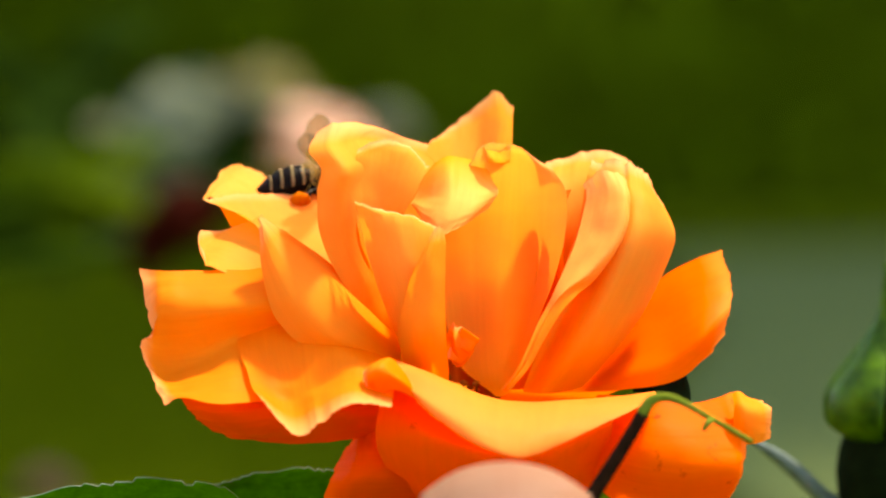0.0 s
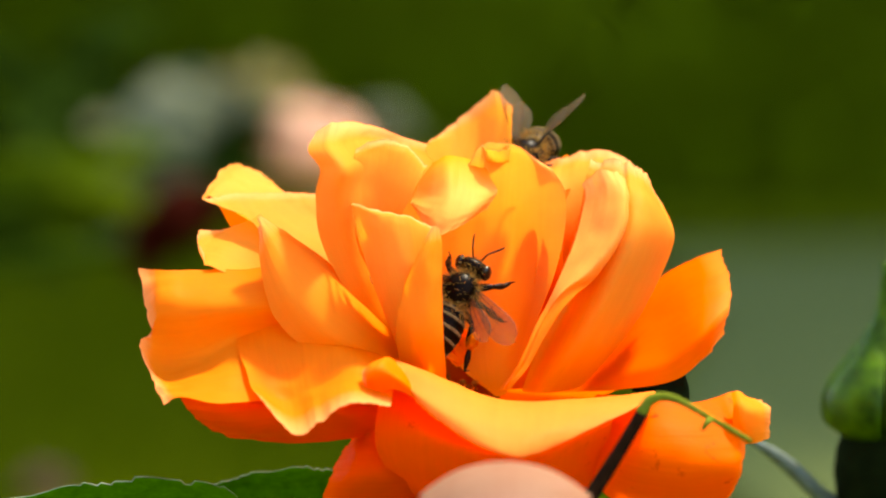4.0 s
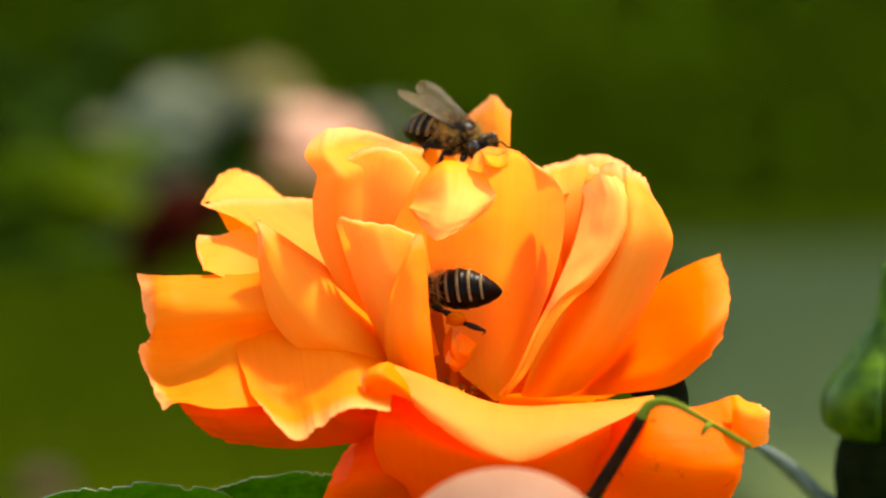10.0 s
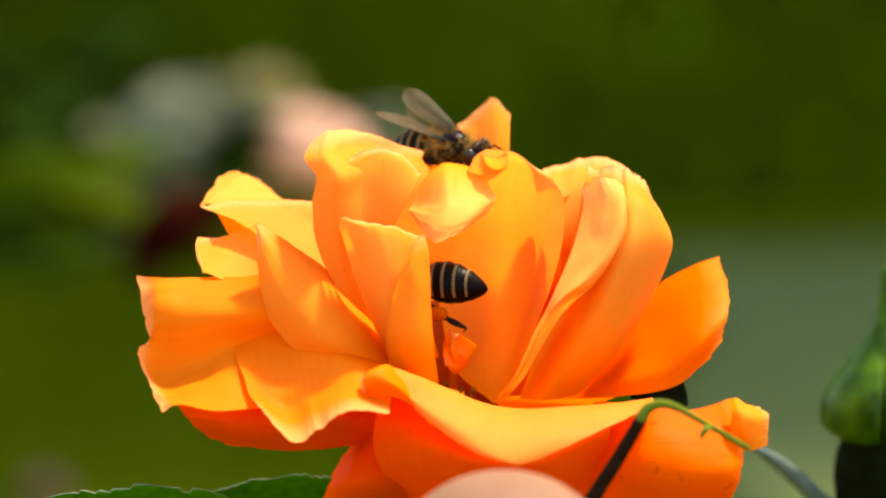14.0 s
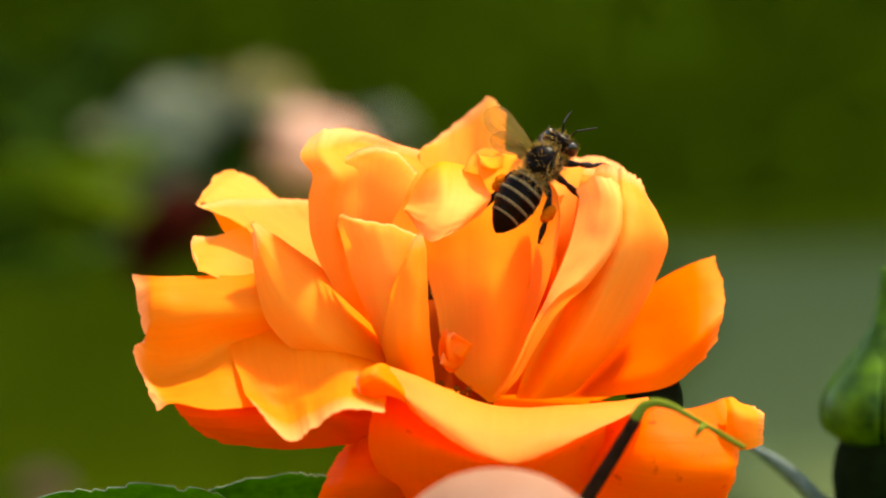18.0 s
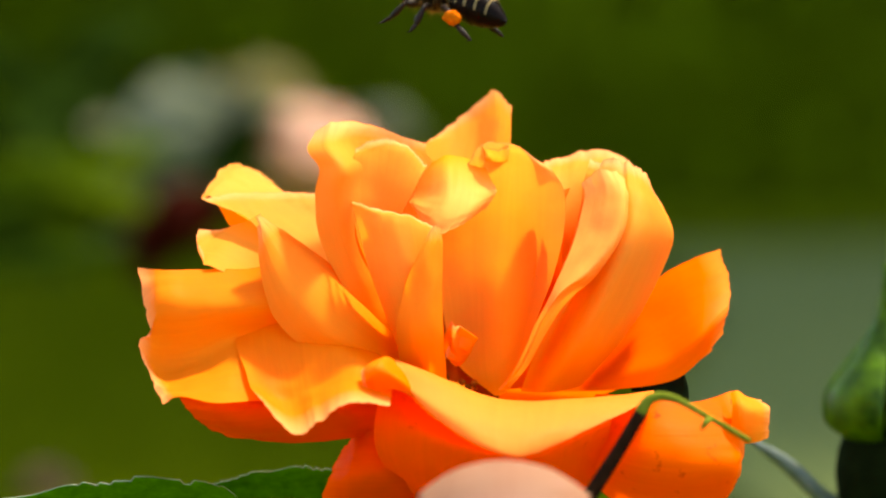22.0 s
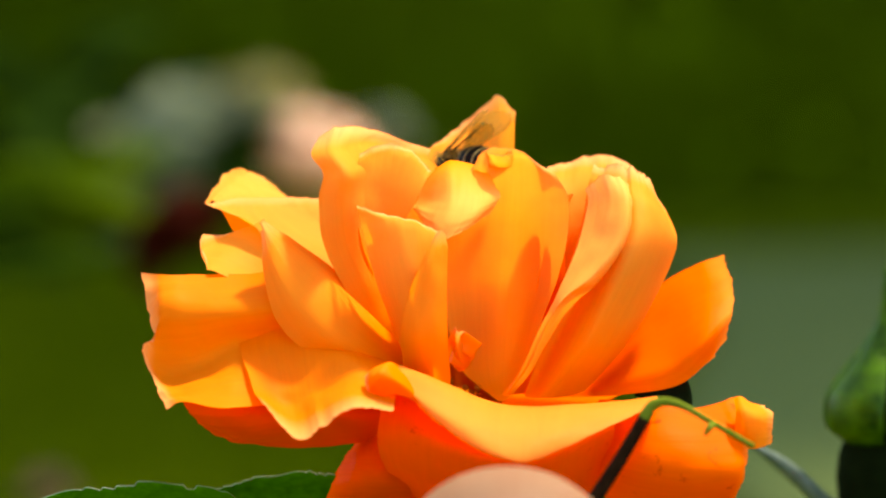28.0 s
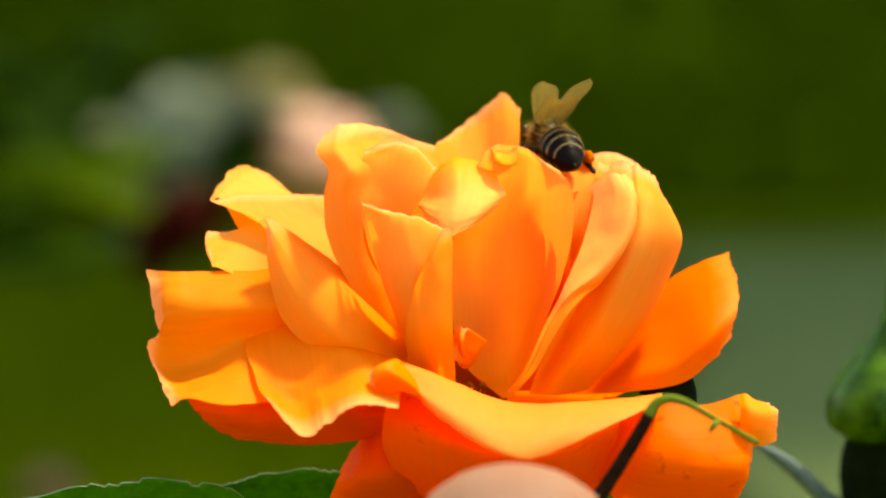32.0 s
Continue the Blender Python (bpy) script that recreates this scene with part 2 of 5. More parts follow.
def piece(name, me, parent=None, label="", at=None):
    """Links a mesh as one part under its thing, or as a thing of its own."""
    ob = new(name, me)
    if parent is not None:
        ob.parent = parent
    if at is not None:
        ob.matrix_basis = at
    if label:
        ob["label"] = label
    return ob


def spline(points, n):
    """n points along a smooth curve through the given ones."""
    p = np.asarray(points, float)
    k = len(p) - 1
    ext = np.vstack([2 * p[0] - p[1], p, 2 * p[-1] - p[-2]])
    out = []
    for s in np.linspace(0, k, n):
        i = min(int(s), k - 1)
        u = s - i
        a, b, c, d = ext[i], ext[i + 1], ext[i + 2], ext[i + 3]
        out.append(0.5 * (2 * b + (c - a) * u + (2 * a - 5 * b + 4 * c - d) * u * u + (3 * b - a - 3 * c + d) * u ** 3))
    return np.array(out)


def sheet(net, nu, nv):
    """A smooth surface through a net of control points: rows run from the base to the rim."""
    along = np.array([spline(row, nu) for row in net])
    return np.array([spline(along[:, i], nv) for i in range(nu)]).transpose(1, 0, 2)


def normals(grid):
    du = np.gradient(grid, axis=1)
    dv = np.gradient(grid, axis=0)
    n = np.cross(du, dv)
    return n / (np.linalg.norm(n, axis=2, keepdims=True) + 1e-9)


def leafy(name, grid, thick, mats, uv_turn=0.0):
    """A thin closed sheet with two faces and a rounded rim; grid in metres, rows base to rim."""
    nv, nu, _ = grid.shape
    n = normals(grid)
    uu, vv = np.meshgrid(np.linspace(0, 1, nu), np.linspace(0, 1, nv))
    swell = np.clip(np.minimum(np.minimum(uu, 1 - uu) * 14, (1 - vv) * 14), 0.25, 1)[..., None]
    top, low = grid + n * thick * 0.5 * swell, grid - n * thick * 0.5 * swell
    verts = np.vstack([top.reshape(-1, 3), low.reshape(-1, 3)])
    uv = np.stack([uu + uv_turn, vv], axis=2).reshape(-1, 2)
    m = nu * nv
    faces = []
    for j in range(nv - 1):
        for i in range(nu - 1):
            a, b, c, d = j * nu + i, j * nu + i + 1, (j + 1) * nu + i + 1, (j + 1) * nu + i
            faces.append((a, b, c, d))
            faces.append((m + d, m + c, m + b, m + a))
    edge = [i for i in range(nu)] + [j * nu + nu - 1 for j in range(1, nv)] + \
           [(nv - 1) * nu + i for i in range(nu - 2, -1, -1)] + [j * nu for j in range(nv - 2, 0, -1)]
    for a, b in zip(edge, edge[1:] + edge[:1]):
        faces.append((b, a, m + a, m + b))
    return mesh_of(name, verts, faces, mats, uvs=np.vstack([uv, uv]))


def thin_sheet(name, grid, bead, mats, uv_turn=0.0):
    """A translucent sheet with a rounded bead along its free edges."""
    nv, nu, _ = grid.shape
    uu, vv = np.meshgrid(np.linspace(0, 1, nu), np.linspace(0, 1, nv))
    verts = [Vector(p) for p in grid.reshape(-1, 3)]
    uv = [tuple(q) for q in np.stack([uu + uv_turn, vv], axis=2).reshape(-1, 2)]
    faces = [(j * nu + i, j * nu + i + 1, (j + 1) * nu + i + 1, (j + 1) * nu + i) for j in range(nv - 1) for i in range(nu - 1)]
    edge = [(j, 0) for j in range(nv)] + [(nv - 1, i) for i in range(1, nu)] + [(j, nu - 1) for j in range(nv - 2, -1, -1)]
    n = normals(grid)
    line = [grid[j, i] for j, i in edge]
    start = len(verts)
    for k, (j, i) in enumerate(edge):
        along = Vector(line[min(k + 1, len(line) - 1)]) - Vector(line[max(k - 1, 0)])
        a = Vector(n[j, i])
        b = a.cross(along).normalized()
        r = bead * (0.15 + 0.85 * min(1.0, 2.2 * j / (nv - 1)))
        for w in range(5):
            th = 2 * math.pi * w / 5
            verts.append(Vector(line[k]) + (a * math.cos(th) + b * math.sin(th)) * r)
            uv.append(uv[j * nu + i])
    for k in range(len(edge) - 1):
        for w in range(5):
            w2 = (w + 1) % 5
            faces.append((start + k * 5 + w, start + k * 5 + w2, start + k * 5 + 5 + w2, start + k * 5 + 5 + w))
    return mesh_of(name, verts, faces, mats, uvs=uv)


def tube(points, radii, sides=10, n=24):
    """Vertices and faces of a tapered round rod along a smooth curve, closed at both ends."""
    line = spline(points, n)
    rad = spline([(r, 0, 0) for r in radii], n)[:, 0]
    tang = np.gradient(line, axis=0)
    verts, faces = [], []
    side = Vector((0.3, 0.2, 0.93))
    for p, t, r in zip(line, tang, rad):
        t = Vector(t).normalized()
        a = t.cross(side)
        if a.length < 0.1:
            a = t.cross(Vector((1, 0, 0)))
        a.normalize()
        b = t.cross(a)
        for k in range(sides):
            w = 2 * math.pi * k / sides
            verts.append(Vector(p) + (a * math.cos(w) + b * math.sin(w)) * max(r, 1e-5))
    for j in range(n - 1):
        for k in range(sides):
            k2 = (k + 1) % sides
            faces.append((j * sides + k, j * sides + k2, (j + 1) * sides + k2, (j + 1) * sides + k))
    faces.append(tuple(range(sides - 1, -1, -1)))
    faces.append(tuple(range((n - 1) * sides, n * sides)))
    return verts, faces


def lump(centre, radii, rings=14, sides=20, shape=None):
    """Vertices and faces of a rounded body about centre; shape may reshape each unit point."""
    verts, faces = [], []
    for j in range(rings + 1):
        th = math.pi * j / rings
        for k in range(sides):
            ph = 2 * math.pi * k / sides
            v = Vector((math.sin(th) * math.cos(ph), math.cos(th), math.sin(th) * math.sin(ph)))
            if shape:
                v = shape(v)
            verts.append(Vector(centre) + Vector((v.x * radii[0], v.y * radii[1], v.z * radii[2])))
    for j in range(rings):
        for k in range(sides):
            k2 = (k + 1) % sides
            faces.append((j * sides + k, (j + 1) * sides + k, (j + 1) * sides + k2, j * sides + k2))
    return verts, faces


def joined(*bodies):
    verts, faces = [], []
    for v, f in bodies:
        o = len(verts)
        verts += list(v)
        faces += [tuple(i + o for i in q) for q in f]
    return verts, faces


def scaled(body, s=MM):
    return [Vector(v) * s for v in body[0]], body[1]


def near(x, y, z):
    """A place in the world from millimetres right of, behind and above the middle of the view."""
    return VIEW @ Vector((x * MM, y * MM, z * MM))


# ---- the ground and what closes the view ----
def build_ground():
    n = 60
    xs = np.sign(np.linspace(-1, 1, n)) * np.abs(np.linspace(-1, 1, n)) ** 3 * 400
    verts = [(x, y, 0.02 * noise.noise(Vector((x, y, 0))) if abs(x) + abs(y) < 20 else 0) for y in xs for x in xs]
    faces = [(j * n + i, j * n + i + 1, (j + 1) * n + i + 1, (j + 1) * n + i) for j in range(n - 1) for i in range(n - 1)]
    g = piece("ground", mesh_of("ground", verts, faces, [LAWN]))
    tagged(g, "mown green lawn that reaches to the horizon", "lawn", kind="structure")
    # pale gravel path beside the lawn
    rows = [[(0.28 + 0.05 * math.sin(i * 0.9) + 0.3 * k, 3.6 + i * 0.3, 0.035 - 0.01 * abs(k - 2)) for k in range(6)] for i in range(12)]
    p = piece("path", leafy("path", sheet(rows, 30, 60), 0.02, [GRAVEL]))
    tagged(p, "pale grey gravel garden path beside the lawn", "path", kind="structure")
    # grass blades on the stretch of lawn behind the rose
    rng = random.Random(4)
    verts, faces = [], []
    for _ in range(9000):
        x, y = rng.uniform(-1.3, 0.8), rng.uniform(2.0, 7.6)
        if x > 0.26 and y > 3.5:
            continue
        h, a, w = rng.uniform(0.03, 0.075), rng.uniform(0, 6.28), 0.003
        o = len(verts)
        lean = Vector((math.cos(a + 1), math.sin(a + 1), 0)) * h * 0.5
        d = Vector((math.cos(a), math.sin(a), 0)) * w
        b = Vector((x, y, -0.01))
        up = Vector((0, 0, h))
        verts += [b - d, b + d, b + up * 0.6 + lean * 0.3 + d * 0.8, b + up * 0.6 + lean * 0.3 - d * 0.8, b + up + lean]
        faces += [(o, o + 1, o + 2, o + 3), (o + 3, o + 2, o + 4)]
    tagged(piece("grass", mesh_of("grass", verts, faces, [GRASS])), "short green grass blades on the lawn", "grass", kind="stuff")


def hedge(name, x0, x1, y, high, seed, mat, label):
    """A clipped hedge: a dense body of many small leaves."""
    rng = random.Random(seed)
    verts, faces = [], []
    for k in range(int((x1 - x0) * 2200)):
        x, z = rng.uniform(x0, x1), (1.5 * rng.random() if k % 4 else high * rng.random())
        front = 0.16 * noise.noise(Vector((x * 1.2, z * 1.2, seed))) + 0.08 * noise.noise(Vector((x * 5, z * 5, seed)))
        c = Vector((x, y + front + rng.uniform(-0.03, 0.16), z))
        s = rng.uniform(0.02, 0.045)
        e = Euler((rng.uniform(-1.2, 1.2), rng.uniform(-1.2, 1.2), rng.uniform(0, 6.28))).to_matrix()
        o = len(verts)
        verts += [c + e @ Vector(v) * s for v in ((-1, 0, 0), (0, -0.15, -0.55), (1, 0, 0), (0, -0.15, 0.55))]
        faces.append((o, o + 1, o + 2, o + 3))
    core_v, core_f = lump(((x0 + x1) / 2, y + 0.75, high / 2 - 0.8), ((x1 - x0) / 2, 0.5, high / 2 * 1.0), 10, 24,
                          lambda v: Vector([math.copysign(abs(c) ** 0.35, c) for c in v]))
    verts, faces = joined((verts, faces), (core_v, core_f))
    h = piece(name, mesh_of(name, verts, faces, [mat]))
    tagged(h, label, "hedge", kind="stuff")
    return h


# ---- the rose ----
ROOT = Vector((4.7, -2, -26.7))       # the calyx, in millimetres
PETALS = []
LAYERS = {}


def backing_petal(skin, rows, tall, back, index):
    """An unseen petal added behind another one to block light, with a lower rim of its own."""
    grid = sheet(rows, 8 * (rows.shape[1] - 1) + 1, 24)
    along = np.linspace(0, 1, 24) * tall
    grid = np.array([grid[int(a * 23)] * (1 - a * 23 % 1) + grid[min(23, int(a * 23) + 1)] * (a * 23 % 1) for a in along])
    nv, nu, _ = grid.shape
    for j in range(nv):
        v = j / (nv - 1)
        mid = grid[j].mean(axis=0)
        for i in range(nu):
            u = 2 * i / (nu - 1) - 1
            p = mid + (grid[j, i] - mid) * (0.93 - 0.10 * v ** 3)
            wave = 0.4 * noise.noise(Vector(p) * 0.13 + Vector((index, 0, 3))) + v ** 3 * 0.3 * noise.noise(Vector((i * 0.4, index * 2.1, 0)))
            grid[j, i] = p + np.array((0, back * (0.4 + 0.6 * v) + wave, -1.2 * v ** 4 * u * u))
    return piece("petal", thin_sheet("petal", (grid - np.array(ROOT)) * MM, 0.02 * MM, [skin], uv_turn=index * 1.7), rose)


def petal(skin, *net, crumple=1.0, layers=0):
    """One petal through a net of control points in millimetres, with slight creases and an uneven rim.

    layers: shorter petals added close behind it, further in the bloom, to dim light shining through."""
    index = len(PETALS)
    for k in range(layers):
        LAYERS.setdefault(index, []).append(backing_petal(skin, np.array([[tuple(p) for p in row] for row in net], float), 0.88 - 0.14 * k, 1.5 * (k + 1), index + 40 + k))
    rows = np.array([[tuple(p) for p in row] for row in net], float)
    grid = sheet(rows, 12 * (rows.shape[1] - 1) + 1, 9 * (rows.shape[0] - 1) + 1)
    n = normals(grid)
    nv, nu, _ = grid.shape
    up = np.gradient(grid, axis=0)
    up /= np.linalg.norm(up, axis=2, keepdims=True) + 1e-9
    for j in range(nv):
        v = j / (nv - 1)
        for i in range(nu):
            p = grid[j, i]
            wave = 0.35 * noise.noise(Vector(p) * 0.11 + Vector((index, 0, 0))) + 0.10 * noise.noise(Vector(p) * 0.4 + Vector((index, 5, 0)))
            ripple = crumple * v ** 4 * (0.22 * noise.noise(Vector((i * 0.22, index * 3.1, 0))) + 0.16 * noise.noise(Vector((i * 0.7, index * 3.1, v * 2))))
            ripple += v * v * 0.11 * noise.noise(Vector((i * 0.13, v * 15, index * 2.3)))
            nick = 0.30 * noise.noise(Vector((i * 0.34, index * 1.7, 0))) + 0.16 * noise.noise(Vector((i * 0.95, index * 1.7, 4)))
            grid[j, i] = p + n[j, i] * (wave + ripple) + up[j, i] * (nick * v ** 6)
    grid = (grid - np.array(ROOT)) * MM
    ob = piece("petal", thin_sheet("petal", grid, 0.03 * MM, [skin], uv_turn=index * 1.7), rose)
    PETALS.append(ob)
    return ob


def serrated_leaf(parent, base, tip, width, turn, fold, mat, label="", curl=0.12, full=0.8):
    """A toothed rose leaflet from base to tip, folded along its midrib, with raised side veins."""
    base, tip = Vector(base), Vector(tip)
    ahead = (tip - base)
    long = ahead.length
    ahead.normalize()
    side = ahead.cross(Vector((0, math.sin(turn), math.cos(turn)))).normalized()
    up = side.cross(ahead)
    nv, nu = 105, 25
    grid = np.zeros((nv, nu, 3))
    for j in range(nv):
        v = j / (nv - 1)
        w = width * (math.sin(math.pi * min(1, v * 0.97 + 0.03) ** full) ** 0.75) * 0.5
        w *= 1 + 0.11 * ((v * 10 + 0.9 * math.sin(v * 17)) % 1.0) ** 0.8 + 0.05 * math.sin(v * 31)
        for i in range(nu):
            u = 2 * i / (nu - 1) - 1
            vein = 0.25 * abs(math.sin((v * 13 - abs(u) * 2.4) * math.pi)) ** 0.5
            lift = abs(u) * fold * w - curl * long * (v - 0.45) ** 2 - 0.5 * math.exp(-(u * 9) ** 2) + vein * (1 - abs(u) ** 3)
            p = base + ahead * (v * long + 0.12 * w * abs(u)) + side * (u * w) + up * lift
            grid[j, i] = (p - ROOT) * MM
    blade = piece("leaflet", leafy("leaflet", grid, 0.3 * MM, [mat]), parent, label)
    # thin pale rims that paint the glints along the toothed margin
    rims = [tube([grid[j, i] for j in range(0, nv)], (0.03 * MM, 0.09 * MM, 0.05 * MM, 0.08 * MM, 0.03 * MM), 6, nv * 2) for i in (0, nu - 1)]
    piece("leaf_margin", mesh_of("leaf_margin", *joined(*rims), [MARGIN_GLINTS]), blade, "toothed margin with glints painted pale")
    return blade


rose = new("rose")
rose.empty_display_size = 0.01
tagged(rose, "fully open orange rose bloom on a thorny green stem", "rose")


def build_rose():
    petal(PETAL_INNER,
          [(1, 8, -1.8), (2.3, 9, -1.8), (3.6, 10, -1.8), (4.8, 10, -1.8), (5.8, 9, -1.8), (6.7, 8, -1.8)],
          [(-1.2, 11, 6.4), (0.7, 13, 6.8), (2.9, 14, 7.1), (5, 14, 7.4), (6.4, 12, 7.6), (7.5, 8, 7.7)],
          [(-1.8, 14, 11.4), (1.2, 17, 12), (4, 18, 12.9), (6.2, 17, 13.9), (7, 14, 13.4), (7.8, 9, 12.2)],
          [(-1.7, 15, 11.9), (1.2, 19, 14.1), (4, 20, 16.4), (6.1, 19, 18), (7, 15, 16.8), (7.9, 9, 15.9)])
    petal(PETAL_SALMON,
          [(-14.3, 12, 1.3), (-16.8, 10, 1.3), (-19.3, 9, 1.3), (-21.7, 6, 2), (-23.5, 4, 2.6)],
          [(-15.3, 14, 5.5), (-18.2, 14, 5.7), (-21, 12, 5.8), (-23.4, 9, 5.8), (-25.5, 6.5, 5.5)],
          [(-17.8, 16, 6), (-20.2, 18, 7.5), (-22.8, 17, 8.3), (-24.5, 12, 7.4), (-26.3, 7, 5.6)],
          [(-17.9, 17, 6.2), (-20.7, 20, 8.7), (-23, 19, 9.6), (-24.9, 13, 8.9), (-26.8, 6, 5.6)])
    petal(PETAL_YELLOW,
          [(-4, -4, -12.4), (-4.3, -2, -11.8), (-4.5, 0, -11.5), (-4.8, 2, -10.9)],
          [(-13.9, -3, -6.2), (-12.1, 0, -3.7), (-9.1, 4, -1.8), (-5.9, 6, -1.2)],
          [(-20.5, -1, 2.6), (-18.5, 3, 1.3), (-14.2, 8, 2), (-10.4, 10, 2)],
          [(-24.4, 2, 4.6), (-22.3, 6, 4.4), (-17.4, 11, 4.6), (-13, 12, 4.7)],
          [(-26.8, 6, 5.6), (-22.8, 9, 6), (-18.1, 13, 6.1), (-13, 14, 6.1)])
    petal(PETAL_INNER,
          [(-11.4, -6, -9.8), (-11.4, -5, -9.2), (-11.4, -4, -8.6), (-11.4, -3, -8)],
          [(-19.4, -7, -4.9), (-18.9, -4, -3.7), (-17.7, -2, -1.8), (-17.1, 0, -0.6)],
          [(-24.6, -7, -2.3), (-23.6, -3, -0.6), (-21.5, 0, 1), (-19.2, 1, 2.3)],
          [(-25.8, -7, -1.9), (-26.4, -2, 0.1), (-24.1, 2, 1.6), (-20.7, 3, 3.3)],
          [(-25.9, -6, -1.8), (-26.9, 0, 1.8), (-23.7, 3, 2.1), (-20, 4, 3.8)])
    petal(PETAL_AMBER,
          [(-5.8, -10, -13.2), (-5.2, -10, -12.5), (-4.6, -9, -11.6), (-4.2, -8, -10.5)],
          [(-13.7, -14, -11.2), (-11.2, -15, -9.7), (-8.8, -12, -7.9), (-7.2, -8, -7.2)],
          [(-17.9, -13, -8), (-15.8, -15, -5.4), (-13.1, -12, -3), (-11, -7, -3)],
          [(-19.5, -11, -3.3), (-18.5, -12, -1.2), (-16.8, -10, 0.4), (-15.7, -7, 0.8)],
          [(-20.1, -9, 2.2), (-20, -9, 3.3), (-19.7, -8, 3.5), (-19.1, -7, 3.3)], layers=1)
    petal(PETAL_MID,
          [(-3.9, -8, -14.7), (-4.1, -9, -13.8), (-4.2, -10, -12.8), (-4.4, -9, -11.9), (-4.9, -6, -10.5)],
          [(-13.7, -15, -15.8), (-14.3, -12, -12.8), (-14.7, -10, -10.1), (-15, -11, -6.1), (-15.4, -6, -2.5)],
          [(-20.7, -22, -16.3), (-21.3, -16.5, -13.3), (-22, -11, -10), (-22, -12, -6.1), (-21.9, -6, -2.5)],
          [(-24.2, -24, -16.3), (-25.2, -17.5, -14.2), (-26.5, -11.5, -12.1), (-26.9, -12.5, -6.4), (-27.1, -7, -2.4)],
          [(-27.9, -21, -15.9), (-29.1, -16, -14.8), (-30.7, -11.5, -12.5), (-30.7, -12.5, -6.4), (-30.5, -8, -2.3)],
          [(-29.6, -20, -16.9), (-31.2, -15, -14), (-32.3, -13, -10.2), (-31.8, -11.5, -8.6), (-33.2, -7, -2)], crumple=1.8)
    petal(PETAL_MID,
          [(-22.1, -8, -6.1), (-18.1, -9, -6.1), (-14.4, -10, -7), (-10.1, -11, -9.8), (-5.1, -13, -12.2)],
          [(-22.3, -11.3, -10), (-18.1, -12.5, -9.9), (-14, -14.5, -10.4), (-9.4, -16.5, -11.5), (-4.8, -17, -13.2)],
          [(-21.1, -17.3, -13), (-17.1, -17.3, -14.3), (-13.6, -18, -14.1), (-9.4, -19, -12.8), (-5.1, -20, -14.3)],
          [(-20.4, -20.5, -14.9), (-16.4, -20, -16.7), (-13.4, -22, -15.8), (-9.5, -23, -14.5), (-5.3, -23, -15.6)],
          [(-19.7, -24, -15.7), (-15.6, -29, -19.5), (-12.9, -30, -18.2), (-9.6, -31, -16.3), (-5.5, -26, -16.8)])
    petal(PETAL_UNDERSHADE,
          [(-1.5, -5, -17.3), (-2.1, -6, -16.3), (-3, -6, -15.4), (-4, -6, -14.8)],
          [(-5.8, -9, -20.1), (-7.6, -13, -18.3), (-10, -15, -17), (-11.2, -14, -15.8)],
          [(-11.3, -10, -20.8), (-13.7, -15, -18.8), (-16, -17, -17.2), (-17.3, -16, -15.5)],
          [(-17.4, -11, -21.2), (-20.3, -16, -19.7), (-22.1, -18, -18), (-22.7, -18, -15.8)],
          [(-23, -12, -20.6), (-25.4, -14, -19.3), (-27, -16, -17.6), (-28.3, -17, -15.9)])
    petal(PETAL_INNER,
          [(-5.2, -8, -11), (-3.6, -7, -11.7), (-1.8, -5, -11.7), (-0.2, -2, -11.2)],
          [(-10.2, -9, -4.9), (-7.6, -8, -4.9), (-4.6, -4, -4.9), (-1.5, 1, -3.7)],
          [(-13.2, -8, 1), (-10.1, -9, 0.7), (-6.5, -3, 1.3), (0.4, 7, 2.6)],
          [(-13.6, -8, 5.9), (-10.6, -11, 5.9), (-6.8, -2, 6.9), (0.4, 8, 7)],
          [(-13.1, -9, 8.7), (-10.5, -11.5, 8.8), (-7.2, -2, 9.7), (-0.1, 9, 8.8)],
          [(-14.5, -6.5, 10.6), (-12, -8, 11.3), (-8.5, 1, 12), (-1.8, 8, 10.7)],
          [(-14, -1, 12.7), (-11.7, -0.5, 13.9), (-6.8, 4, 13.3), (-1.7, 9, 11.6)], layers=1)
    petal(PETAL_INNER,
          [(-5.8, -6, -7.4), (-4.9, -5, -7.4), (-4, -4, -6.8), (-3, -3, -6.2)],
          [(-8.9, -8, 0.7), (-7.4, -5, 0.1), (-5.8, -4, 0.7), (-4.7, -4, 1.8)],
          [(-9.6, -8, 6.2), (-7.4, -5, 6), (-5.1, -4, 6.3), (-3, -3.5, 6.2)],
          [(-9.5, -8, 9.6), (-7.2, -4, 10.2), (-4.2, -2.5, 10.3), (-2, -2, 8.4)],
          [(-9.3, -7, 10.8), (-7, -3, 12.1), (-3.9, -1, 11.4), (-1.6, 0, 9.1)])
    petal(PETAL_INNER,
          [(-3, -6, -15.2), (-1.8, -8, -15.5), (-0.6, -9, -15.6), (0.5, -7, -15.3)],
          [(-4.8, -10, -10.3), (-3, -13, -10.6), (-1.3, -14, -10.6), (0.2, -11, -10.3)],
          [(-7.3, -12.5, -3.4), (-5.1, -15.5, -3.7), (-2.4, -15.5, -3.4), (0.1, -11.5, -3.1)],
          [(-8.6, -12, 0.9), (-6, -15.5, 0.5), (-2.8, -15, 0.2), (-0.1, -10.5, 0.6)],
          [(-9.4, -10, 4.4), (-6.6, -14.5, 3.6), (-3.3, -14, 3.2), (-0.2, -9.5, 1.8)],
          [(-9.7, -8.5, 5.3), (-6.9, -12.5, 4.3), (-3.4, -12, 3.7), (-0.4, -8.5, 2.4)], layers=2)
